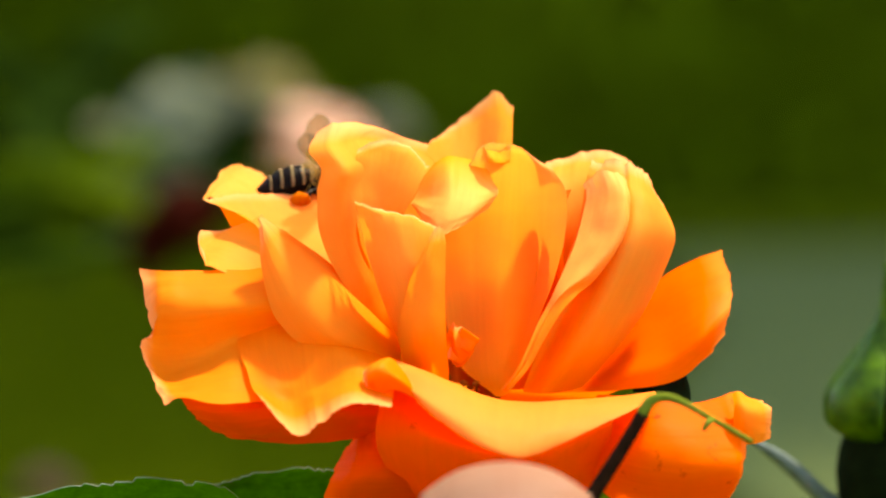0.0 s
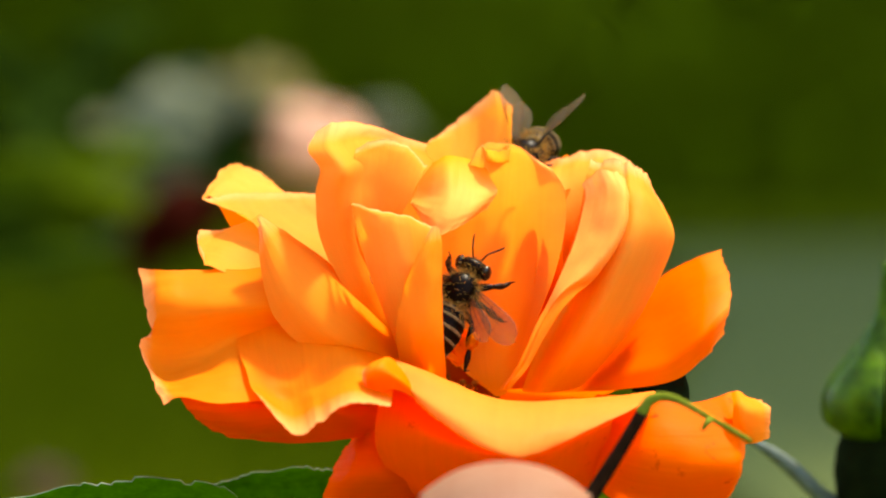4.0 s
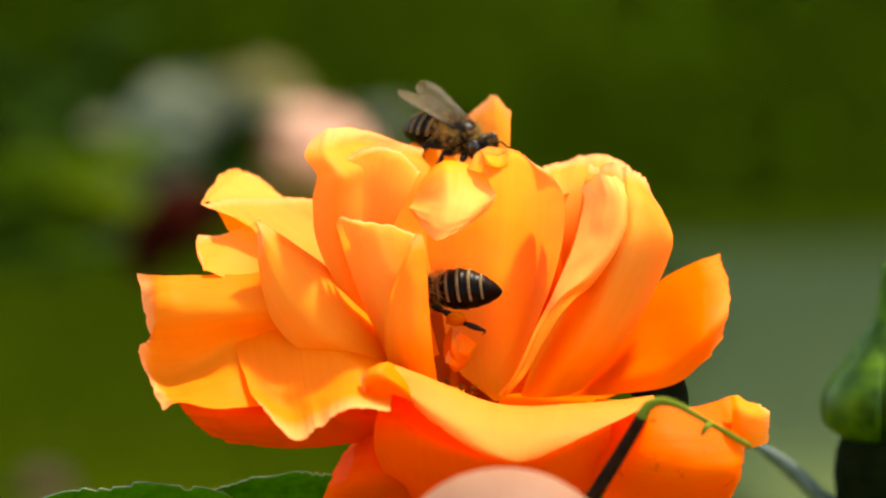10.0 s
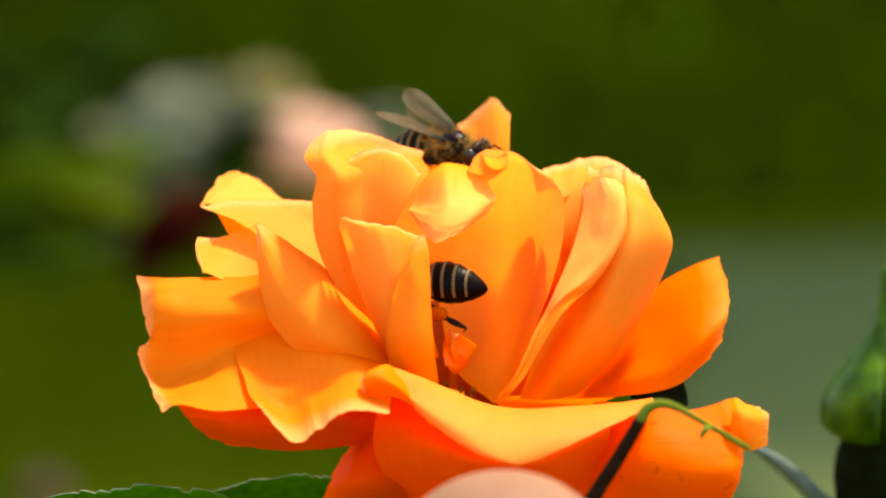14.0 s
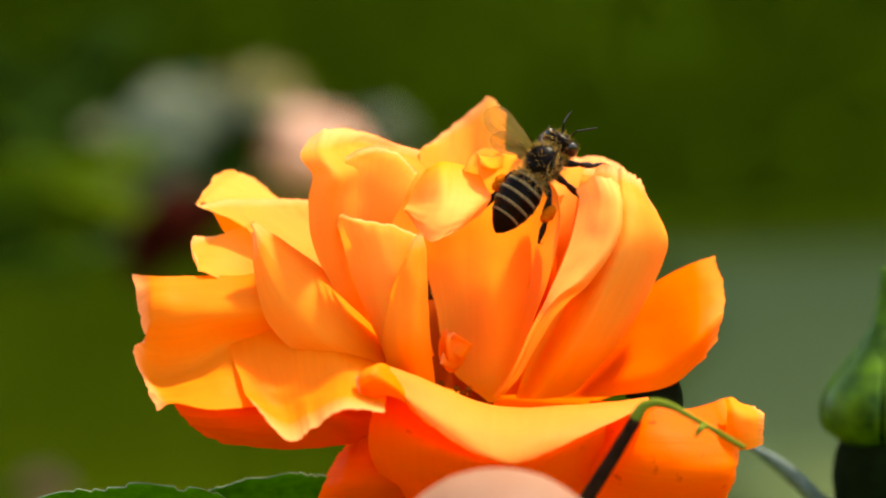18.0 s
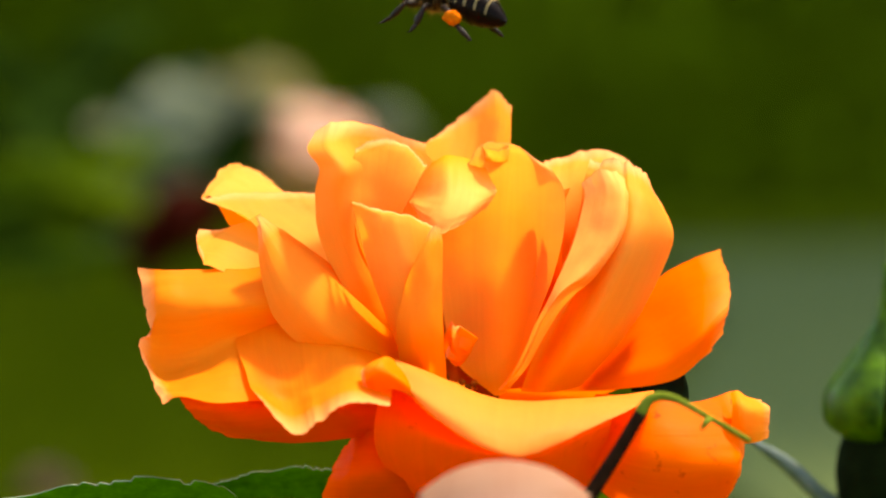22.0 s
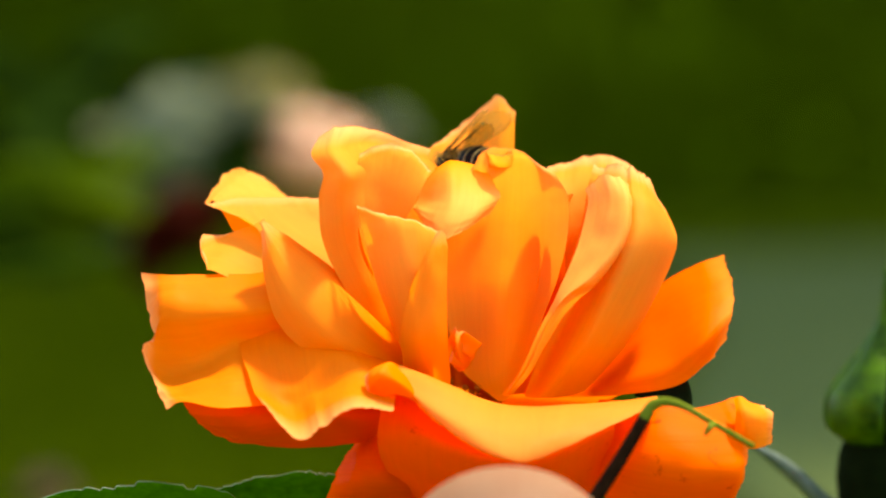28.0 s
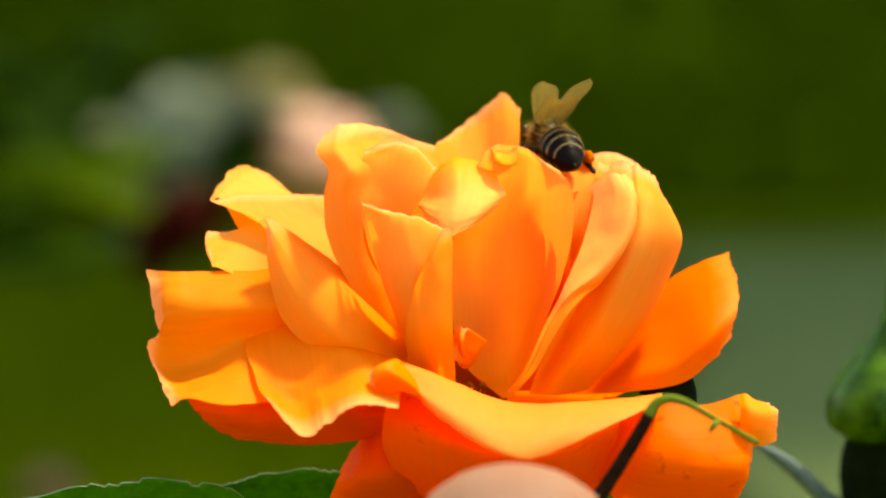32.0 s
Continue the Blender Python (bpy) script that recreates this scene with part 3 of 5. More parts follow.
    petal(PETAL_YELLOW,
          [(5.2, -4, -15.8), (5.8, -5, -16.1), (6.4, -5, -16.1), (7.1, -5, -15.8)],
          [(1.4, 1, -11.8), (3.8, 1, -13.1), (6.6, 0, -13.1), (9.1, -3, -11.8)],
          [(-0.1, 2, -5.6), (3.2, 4, -5.6), (7.3, 4, -5.6), (11.9, -3, -4.3)],
          [(-1.5, 2, 0.7), (2.9, 4, 1.3), (7.9, 4, 1.3), (13.4, -4, 1.3)],
          [(-0.9, 1, 5.7), (3.5, 3, 5.7), (8.2, 3, 6.3), (13.6, -3, 6)],
          [(1, 0, 8.2), (4.1, 1, 9.1), (8.2, 2, 9.8), (12.5, -1, 8.2)],
          [(2.9, 0, 8.8), (4.2, 0, 11.4), (7.8, 1, 11.5), (11.5, 1, 9.2)])
    petal(PETAL_PEACH, *[[(6.2 + r * math.cos(w) * 1.2, -0.2 + r * math.sin(w) + lean, z + 0.5 * r * math.sin(w) * tip)
                           for w in [radians(35 + 300 * k / 7) for k in range(8)]]
                          for r, lean, z, tip in ((1.1, 1.6, 9.6, 0.1), (1.1, 0.9, 10.2, 0.2), (1.1, 0.4, 10.8, 0.35), (1.3, 0.2, 11.25, 0.5))], crumple=0.5)
    petal(PETAL_SUNLIT_LIP,
          [(-1, 1, 9.5), (0.4, 1, 10.3), (1.9, 1, 10.1), (3.5, 1.5, 9.6), (4.9, 1.5, 8.7)],
          [(-2.3, 1, 7.8), (0.4, -2.5, 8.3), (1.9, -2, 8), (3.8, -1, 7.7), (5.5, 0.5, 7.4)],
          [(-3.1, 0, 5.8), (0.2, -5, 5.8), (1.7, -5, 5.8), (4, -4, 5.8), (6, -1, 6.4)],
          [(-3.5, -1, 5), (-1.2, -6, 3.9), (0.9, -7.5, 3.4), (3.4, -6, 4.2), (5.5, -2, 5.5)],
          [(-3.2, -1.4, 4.6), (-1.9, -6, 2.7), (-0.4, -8.3, 1.4), (2.0, -7.5, 2.5), (4.7, -3, 4.4)], crumple=0.5)
    petal(PETAL_INNER,
          [(9.8, 0, -7.4), (12.3, 1, -7.4), (14.8, 1, -6.8), (17.2, 0, -6.2)],
          [(11, 1, 2.6), (14.2, 3, 2.6), (17.3, 3, 2.6), (20.4, 1, 2.6)],
          [(11.1, 5, 7.3), (14.3, 7, 8), (18.4, 6, 8), (22, 3, 6.7)],
          [(11.5, 11, 9.4), (14.8, 13, 10.4), (18.9, 12, 10.8), (22.5, 8, 8.8)], crumple=1.8, layers=1)
    petal(PETAL_PEACH,
          [(6.2, -6, -15.5), (6.5, -7, -15.5), (7, -7, -15.5), (7.6, -5, -15.5)],
          [(8.2, -9, -12.6), (8.6, -10, -12.5), (9, -10.5, -12.5), (9.7, -6, -12.8)],
          [(10, -12, -8.4), (10.5, -13, -8.1), (11.1, -13.5, -7.9), (12, -7, -8.3)],
          [(11.5, -14, -5.4), (12.2, -15, -5.1), (13.2, -15.5, -4.8), (14.2, -8, -5.4)],
          [(13.2, -13, -1.8), (14.7, -14, -1.6), (16.3, -15.5, -2.5), (17.3, -8, -3)],
          [(14.6, -10.5, 1.4), (16.6, -12.5, 1.6), (19.1, -14, 1.3), (19.9, -9, 0.7)],
          [(15.7, -7, 5.6), (17.7, -10, 5.9), (19.9, -11.5, 5.6), (20.6, -7, 5)],
          [(15.4, -4, 7.0), (17.0, -7, 8.5), (19.2, -8, 8.4), (20.5, -5, 7.2)])
    petal(PETAL_OUTER,
          [(7.2, -3, -15.5), (7.8, -2, -15.5), (8.5, -1, -15.5), (9.1, -1, -15.5)],
          [(9.7, -2, -9.9), (11, 0, -9.9), (12.6, 1, -10), (13.8, 0, -9.9)],
          [(11.9, -2, -3.7), (13.6, 3, -3.1), (15.5, 4, -3.1), (16.7, 2, -3.7)],
          [(12.5, -1, 1.3), (14.2, 5, 2.6), (16.5, 6, 2.6), (18, 4, 2)],
          [(13, 1, 6.3), (14.9, 6, 6.7), (16.8, 7, 6.7), (18.3, 5, 6.4)])
    petal(PETAL_INNER,
          [(8.7, -5, -15.7), (10.5, -8, -15.8), (12.7, -8, -15.7), (15.2, -5, -15.1)],
          [(10.6, -3, -10.4), (14.5, -12, -9.7), (17.2, -11, -10.4), (19.9, -4, -9.9)],
          [(12.8, -2, -3.6), (17.5, -13, -3.6), (20.6, -11, -4.2), (23.1, -2, -5.5)],
          [(14.8, 0, 2.5), (19.7, -12, 1.9), (22.8, -10, 1.3), (25.3, -1, -0.6)],
          [(15.8, 1, 6.9), (19.7, -8.5, 5.9), (22.8, -9, 4.7), (25.7, -1, 1.8)],
          [(16.3, 2, 8.6), (19.8, -5, 8), (22.6, -5, 7.2), (24.8, 1, 4.1)],
          [(16.8, 4, 9.6), (20, -1, 9.5), (22.4, 0, 8.8), (23.8, 4, 5.6)], crumple=4, layers=2)
    petal(PETAL_OUTER,
          [(13.5, -2, -15.8), (13.8, 0, -15.6), (14.5, 2, -15.2), (15.5, 4, -14.7)],
          [(18.9, -6, -15.5), (19, -5, -13.6), (19.4, 0, -10.6), (20.5, 5, -7.5)],
          [(24.8, -7, -14.6), (24.5, -6, -11.7), (24.1, 0, -7.4), (24.1, 7, -3.7)],
          [(28.2, -6, -12.6), (28.5, -6, -9.2), (28.2, 0, -4.9), (27, 8, -1.8)],
          [(31.2, -3, -9.4), (31.8, -2, -6.2), (31.9, 2, -3.1), (31.2, 8, -0.2)], layers=1)
    petal(PETAL_APRICOT,
          [(-3, -5, -16.1), (1, -5, -17.3), (6.3, -4, -18.3), (12.8, -4, -17.9), (19.3, -4, -17), (22.7, -4, -16.4)],
          [(-5.6, -16, -11.7), (-1.2, -18, -13.3), (5.8, -18, -15.9), (12.5, -18, -16.4), (18.9, -16, -15.9), (22.9, -12, -15.5)],
          [(-5.8, -20, -12.5), (-1, -25, -15.8), (5.7, -27, -18.6), (11.7, -27, -18.4), (18.4, -22, -16.8), (23, -16, -15.7)],
          [(-4.8, -22, -13.7), (-0.5, -27, -18), (6.2, -31, -21.4), (10.4, -30, -21.3), (18, -25, -18.1), (22.8, -18, -16.1)],
          [(-4.3, -20, -15), (-0.2, -25, -18.5), (6.2, -28, -21.4), (10.5, -28, -21.3), (17.9, -23, -18.1), (22.7, -17, -16.3)])
    petal(PETAL_MID,
          [(-1.3, -13, -13.9), (-2.2, -19, -14.2), (-2.5, -23, -15.1), (-2.2, -24, -16.4)],
          [(-4.2, -17, -12.3), (-4.7, -22, -12.7), (-4.7, -24.5, -13.7), (-4.1, -23.5, -15.3)],
          [(-5.7, -20, -11.5), (-6.2, -24, -11.9), (-6.5, -25.5, -13.1), (-5.6, -23.5, -15)],
          [(-7.2, -22, -12), (-7.7, -24.5, -12.5), (-7.7, -25, -13.8), (-6.6, -22.5, -15.9)],
          [(-8.4, -22, -12.9), (-8.5, -23.5, -13.4), (-8.2, -23.5, -14.7), (-6.8, -21, -16.9)])
    petal(PETAL_EMBER,
          [(-5.7, -14, -13.4), (0.4, -14, -17), (6.5, -15, -19.4), (12.6, -15, -18.2), (18.1, -12, -16.8)],
          [(-6.8, -19, -16.9), (-0.8, -22, -19.8), (6.4, -24, -21.5), (11.8, -23, -21), (18.3, -17, -18.6)],
          [(-7, -18, -21.2), (-0.8, -20, -23.2), (6.4, -22, -24), (11.8, -20, -23.8), (17.8, -14, -21.9)],
          [(-5.1, -12, -25.1), (-0.2, -13, -26.8), (5.9, -14, -27.4), (11.4, -13, -27.5), (16.4, -9, -25.8)],
          [(-1.5, -4, -29.7), (1, -5, -30.3), (4.7, -5, -30.6), (8.4, -4, -30.7), (12.2, -3, -29.8)])
    petal(PETAL_UNDERSHADE,
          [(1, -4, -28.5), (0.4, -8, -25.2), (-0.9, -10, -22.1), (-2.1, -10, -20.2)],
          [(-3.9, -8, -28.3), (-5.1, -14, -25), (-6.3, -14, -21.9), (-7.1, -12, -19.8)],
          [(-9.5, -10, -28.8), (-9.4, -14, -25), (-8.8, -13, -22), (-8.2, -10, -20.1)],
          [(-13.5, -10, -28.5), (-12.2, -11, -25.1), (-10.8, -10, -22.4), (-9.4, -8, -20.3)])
    petal(PETAL_UNDERSHADE,
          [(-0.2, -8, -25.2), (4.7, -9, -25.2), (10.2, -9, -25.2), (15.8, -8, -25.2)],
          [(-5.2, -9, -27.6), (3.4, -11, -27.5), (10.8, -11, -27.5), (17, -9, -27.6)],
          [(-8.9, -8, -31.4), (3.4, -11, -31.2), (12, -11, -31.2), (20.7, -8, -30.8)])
    petal(PETAL_EMBER,
          [(13.4, -6, -21), (14, -7, -19.7), (15.2, -8, -18.1), (17, -8, -16)],
          [(18.1, -14, -26.8), (19.2, -18, -23), (20.4, -17, -19.4), (22.4, -13, -16.1)],
          [(24.7, -16, -28.5), (25.1, -20, -24.1), (25.2, -18, -19.9), (26.4, -13, -16.6)],
          [(30.1, -15, -27.2), (31, -18, -23.6), (30.8, -15, -19.7), (29.6, -10, -16.2)],
          [(31.5, -14, -26.1), (32.5, -15, -23.1), (32.8, -12, -19.5), (32.2, -6, -15.5)])
    petal(PETAL_AMBER,
          [(31.9, -12, -21.2), (31.5, -14, -19.3), (31.5, -14.5, -17.1), (31.4, -12, -15.8)],
          [(32.9, -13, -21), (32.5, -15, -19), (32.4, -15, -17.1), (32.1, -12, -15.5)],
          [(34.1, -12.5, -20.9), (33.9, -14, -19), (33.7, -14, -17.3), (33.2, -10, -16.1)],
          [(35.5, -10, -20.6), (35.5, -11, -19.1), (35.4, -11, -17.4), (35, -8, -16.5)], crumple=0.6)
    petal(PETAL_AMBER,
          [(1, -3, -12.7), (1.5, -4, -13.1), (2.1, -4, -13), (2.7, -3, -12.5)],
          [(0.3, -4, -11.4), (1.2, -6, -11.2), (2.2, -5.5, -11.5), (3.4, -4, -11.2)],
          [(0.4, -4, -9.5), (1.2, -6.5, -9.8), (2.2, -5, -9.6), (3.1, -3, -10.6)],
          [(1.1, -3, -8), (1.5, -5, -8.6), (2, -4, -8.6), (2.6, -2, -9.5)])
    petal(PETAL_INNER,
          [(2.3, 4, -15.7), (4.2, 6, -15.7), (6.1, 6, -15.7), (7.9, 4, -15.7)],
          [(-9.2, 14, -7.6), (-0.9, 24, -6.4), (9.5, 25, -6.4), (19, 15, -7.6)],
          [(-11.8, 18, 1.4), (-1.6, 30, 3.3), (10.2, 30, 3.3), (21, 18, 1.4)],
          [(-10.6, 22, 5.2), (-0.9, 34, 8), (9.6, 34, 8), (19.8, 22, 4.6)])
    petal(PETAL_OUTER,
          [(2.3, 4, -20.1), (4.2, 6, -20.1), (6.1, 6, -20.1), (7.9, 4, -20.1)],
          [(-11.8, 14, -15.9), (-1.6, 26, -15.6), (10.2, 26, -15.6), (20.2, 14, -15.9)],
          [(-17.1, 22, -12.9), (-2.9, 38, -11.9), (11.7, 38, -11.9), (25.6, 20, -12.9)],
          [(-15.9, 26, -11.7), (-3, 44, -10), (11.8, 44, -10), (24.4, 24, -12.3)])
    # petal behind the cleft, coloured as dark as the shade there
    petal(PETAL_CLEFT_SHADE,
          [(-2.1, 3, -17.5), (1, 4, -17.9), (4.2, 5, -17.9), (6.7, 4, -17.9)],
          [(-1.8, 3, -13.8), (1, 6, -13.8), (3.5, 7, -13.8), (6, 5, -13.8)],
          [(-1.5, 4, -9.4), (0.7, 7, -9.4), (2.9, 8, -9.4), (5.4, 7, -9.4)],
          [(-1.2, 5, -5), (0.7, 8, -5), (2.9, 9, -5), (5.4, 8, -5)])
    petal(PETAL_AMBER,
          [(-3.8, -9, -15.1), (-2, -10, -15.5), (-0.6, -10, -15.5), (0.4, -8, -15.3)],
          [(-4.7, -13.8, -9.5), (-2.8, -16, -9.9), (-1.2, -15.8, -9.7), (0.4, -12.3, -9.3)],
          [(-3.9, -16.2, -4.3), (-2.3, -17, -4.1), (-1, -16.2, -3.9), (0.3, -12.8, -3.7)],
          [(-2.2, -16.6, -0.5), (-1.5, -16.6, -0.5), (-0.6, -15, -0.4), (0.2, -12.2, -0.2)],
          [(-1, -14.8, 2.2), (-0.7, -14.2, 2.4), (-0.4, -13.2, 2.4), (-0.1, -11, 2.1)], layers=1)
    petal(PETAL_UNDERSHADE,
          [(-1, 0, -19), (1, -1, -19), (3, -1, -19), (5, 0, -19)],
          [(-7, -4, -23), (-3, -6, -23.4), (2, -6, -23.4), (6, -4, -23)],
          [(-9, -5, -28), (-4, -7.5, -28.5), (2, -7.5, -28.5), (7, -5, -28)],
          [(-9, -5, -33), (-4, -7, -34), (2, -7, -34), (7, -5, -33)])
    # calyx, sepals, stem
    body = lump((0, 0, 0), (5.2, 5.2, 6.5), shape=lambda v: Vector((v.x * (1 - 0.25 * v.z), v.y * (1 - 0.25 * v.z), v.z)))
    piece("calyx", mesh_of("calyx", *scaled(body), [GREEN]), rose, "smooth green rose hip under the petals")
    for k in range(5):
        a = 2 * math.pi * k / 5 + 0.55
        d = Vector((math.cos(a), math.sin(a), 0))
        s = Vector((-d.y, d.x, 0))
        line = [(3, 3), (7, 1), (10 + k % 2, -5), (10.5, -14)]
        net = [[tuple(d * r + Vector((0, 0, z)) + s * (w * q) + Vector((0, 0, -abs(q) * 0.6 * w)))
                for q in (-1, -0.4, 0.4, 1)] for (r, z), w in zip(line, (2.2, 2.6, 1.7, 0.4))]
        piece("sepal", leafy("sepal", sheet(np.array(net) * MM, 13, 25), 0.4 * MM, [GREEN]), rose)
    # one dark sepal that shows beside the petals
    net = [[(20.9, -4, -15.5), (21.2, -2, -15.2), (21.6, 0, -14.9)], [(24.3, -3, -16.1), (24.7, -1, -15.2), (25.1, 1, -14.5)], [(27.3, -2, -17.1), (27.3, -1, -15.5), (27, 1, -14.1)]]
    piece("sepal", leafy("sepal", (sheet(np.array(net, float), 13, 22) - np.array(ROOT)) * MM, 0.6 * MM, [DARKGREEN_AND_SHADE]), rose)
    line = [(0, 0, -4), (3, 2, -60), (-6, 10, -200), (-2, 6, -420), (0, 40, -760)]
    stem = piece("stem", mesh_of("stem", *scaled(tube(line, (2.4, 2.5, 2.8, 3.2, 3.8), 12, 60)), [STEM]), rose)
    rng = random.Random(7)
    path = spline(line, 40)
    for k in range(9):
        p = Vector(path[6 + k * 3])
        a = rng.uniform(0, 6.28)
        d = Vector((math.cos(a), math.sin(a), -0.25))
        thorn = tube([p, p + d * 4, p + d * 7.5 + Vector((0, 0, -1.5))], (1.9, 0.9, 0.1), 8, 8)
        piece("thorn", mesh_of("thorn", *scaled(thorn), [TWIG]), stem)
    # the crumpled stamens in the cleft
    rng = random.Random(9)
    for k in range(2):
        c = Vector((1.7, -5, -10.2)) - ROOT + Vector((rng.uniform(-1.0, 1.0), rng.uniform(-0.8, 0.8), rng.uniform(-1.8, 1.8)))
        e = Euler((rng.uniform(-1, 1), rng.uniform(-1, 1), rng.uniform(-1, 1))).to_matrix()
        net = [[e @ Vector((x, 0.35 * math.sin(x * 2 + z + k), z)) + c for x in (-1.0, -0.3, 0.4, 1.0)] for z in (-1.2, -0.3, 0.5, 1.2)]
        piece("stamen", leafy("stamen", sheet(np.array([[tuple(q) for q in r] for r in net]) * MM, 10, 10), 0.3 * MM, [PETAL_AMBER]), rose)
    # short brown stamens at the bottom of the cleft
    for k in range(14):
        foot = Vector((3.4, 0, -16.7)) - ROOT + Vector((rng.uniform(-3.2, 1.2), rng.uniform(-1, 2), rng.uniform(-0.5, 0.5)))
        head = foot + Vector((rng.uniform(-2.2, 0.2), rng.uniform(-1.5, 0), rng.uniform(0.9, 2.4)))
        rod = tube([foot, foot.lerp(head, 0.5) + Vector((rng.uniform(-0.4, 0.4), 0, 0)), head], (0.13, 0.11, 0.09), 6, 8)
        stalk = piece("stamen", mesh_of("stamen", *scaled(rod), [ANTHER]), rose, "short brown stamen")
        piece("anther", mesh_of("anther", *scaled(lump(head, (0.42, 0.3, 0.34), 6, 8)), [ANTHER]), stalk)
    # leaves
    base = Vector((-20, 30, -62)) - ROOT
    leaf = piece("leaf", mesh_of("leaf", *scaled(tube([Vector((-3, 8, -90)), base + Vector((6, -8, -8)), base, base + Vector((-14, -6, 10))], (0.9, 0.8, 0.7, 0.5), 8, 30)), [STEM]), rose, "toothed dark green rose leaf")
    for a, b, w, turn, fold, full in (((-22.6, 5, -29.3), (-62, -1, -31.2), 15, 0.35, 0.25, 0.5), ((-4.7, 15, -28.2), (-29.5, 12, -27.6), 13, 0.3, 0.2, 0.75)):
        serrated_leaf(leaf, a, b, w, turn, fold, LEAFGREEN, full=full)



# ---- other plants ----
def bloom(name, radius, skin, label, seed, count=26, cup=0.9):
    """A rounded rose bloom of many cupped petals round a heart; base of the bloom at the origin."""
    rng = random.Random(seed)
    thing = new(name)
    thing.empty_display_size = 0.01
    tagged(thing, label, "rose")
    for k in range(count):
        f = (k + 0.5) / count
        a = k * 2.39996 + rng.uniform(-0.2, 0.2)
        lean = radians(12 + 88 * f ** 1.1) * cup
        size = radius * (0.62 + 0.5 * f)
        w = radius * (0.5 + 0.35 * f)
        net = []
        for j in range(5):
            v = j / 4
            row = []
            for i in range(5):
                u = i / 2 - 1
                spread = w * (0.25 + 0.95 * math.sin(math.pi * (0.12 + 0.68 * v))) * u
                curl = -0.3 * size * max(0, v - 0.7) * f
                out = size * v * math.sin(lean) * (1 - 0.18 * v) - 0.35 * w * u * u * (0.4 + v) + radius * 0.10
                rise = size * v * math.cos(lean) * 1.15 + 0.12 * size * v * v + curl - 0.06 * size * (v ** 3) * u * u
                row.append((out * math.cos(a) - spread * math.sin(a), out * math.sin(a) + spread * math.cos(a), rise + radius * 0.15 * math.sin(u * 3 + k) * v ** 3))
            net.append(row)
        piece("petal", leafy("petal", sheet(np.array(net), 17, 17), radius * 0.02, [skin], k * 1.3), thing)
    hip = lump((0, 0, -radius * 0.12), (radius * 0.2, radius * 0.2, radius * 0.26))
    piece("calyx", mesh_of("calyx", *hip, [GREEN]), thing)
    return thing


def stem_to_ground(thing, at, foot, r=2.2, aside=True):
    """A stem under a bloom, down to the ground; aside: it first bends away to the bush on the left."""
    back = thing.matrix_basis.inverted()
    p, foot = thing.matrix_basis.translation.copy(), Vector(foot)
    if aside:
        line = [p, p + Vector((-0.05, 0.01, -0.006)), p + Vector((-0.12, 0.02, -0.03)), p + Vector((-0.2, 0.02, -0.12)), p.lerp(foot, 0.65), foot]
    else:
        line = [p, p + Vector((0.003, 0.002, -0.06)), p.lerp(foot, 0.4), p.lerp(foot, 0.7), foot]
    piece("stem", mesh_of("stem", *tube([back @ q for q in line], [r * MM * (1 + 0.08 * k) for k in range(len(line))], 8, 40), [GREEN]), thing)


def simple_leaf(name, parent, c, length, width, turn, mat):
    """A pointed leaf with a midrib fold at c (metres), turned by an Euler."""
    e = Euler(turn).to_matrix()
    nv, nu = 21, 9
    grid = np.zeros((nv, nu, 3))
    for j in range(nv):
        v = j / (nv - 1)
        w = width * math.sin(math.pi * (0.03 + 0.95 * v)) ** 0.8 * 0.5
        for i in range(nu):
            u = 2 * i / (nu - 1) - 1
            grid[j, i] = Vector(c) + e @ Vector((v * length, u * w, abs(u) * w * 0.35 - 0.25 * length * (v - 0.3) ** 2))
    return piece(name, leafy(name, grid, 0.0004, [mat]), parent)


def build_twig():
    """A spent flower stalk before the rose: dark bent stalk, pale green tip."""
    stalk = tube([(12.3, -42, -30.2), (15.5, -42, -25.2), (18.3, -42, -20.8), (20.6, -42, -16.9)], (0.85, 0.78, 0.72, 0.68), 12, 30)
    thing = piece("twig", mesh_of("twig", *scaled(stalk), [TWIG]))
    thing.matrix_basis = VIEW
    tagged(thing, "dark bent twig with a thin pale green tip", "twig")
    tip = tube([(20.5, -42, -17.0), (21.6, -42, -15.5), (23.8, -42, -15.4), (27.4, -42, -17.3), (31.9, -40, -19.9)], (0.7, 0.58, 0.4, 0.32, 0.28), 10, 40)
    piece("tip", mesh_of("tip", *scaled(tip), [TENDRIL]), thing, "pale green curved tip")
    spur = tube([(27.8, -42, -17.5), (27.2, -43, -17.9), (26.7, -43, -18.7)], (0.3, 0.4, 0.15), 8, 10)
    piece("spur", mesh_of("spur", *scaled(spur), [TENDRIL]), thing)
    foot = tube([(12.3, -42, -30.2), (-4, -35, -60), (0, 0, -300), (5, 20, -745)], (0.85, 1.1, 1.6, 2.2), 10, 40)
    piece("stalk", mesh_of("stalk", *scaled(foot), [TWIG]), thing)
    return thing


def build_stalk():
    """A withered stalk that leans behind the rose."""
    body = tube([(36.8, 45, -23), (40.9, 48, -25.7), (45.1, 50, -29.6), (49.9, 55, -34.7), (55, 60, -58), (63, 70, -110), (67, 80, -250), (66, 95, -450), (60, 120, -745)], (0.35, 0.9, 1.0, 1.0, 1.1, 1.2, 1.4, 1.7, 2.0), 10, 50)
    thing = piece("dry_stalk", mesh_of("dry_stalk", *scaled(body), [STALK]))
    thing.matrix_basis = VIEW
    return tagged(thing, "thin grey green withered stalk behind the rose", "stalk")


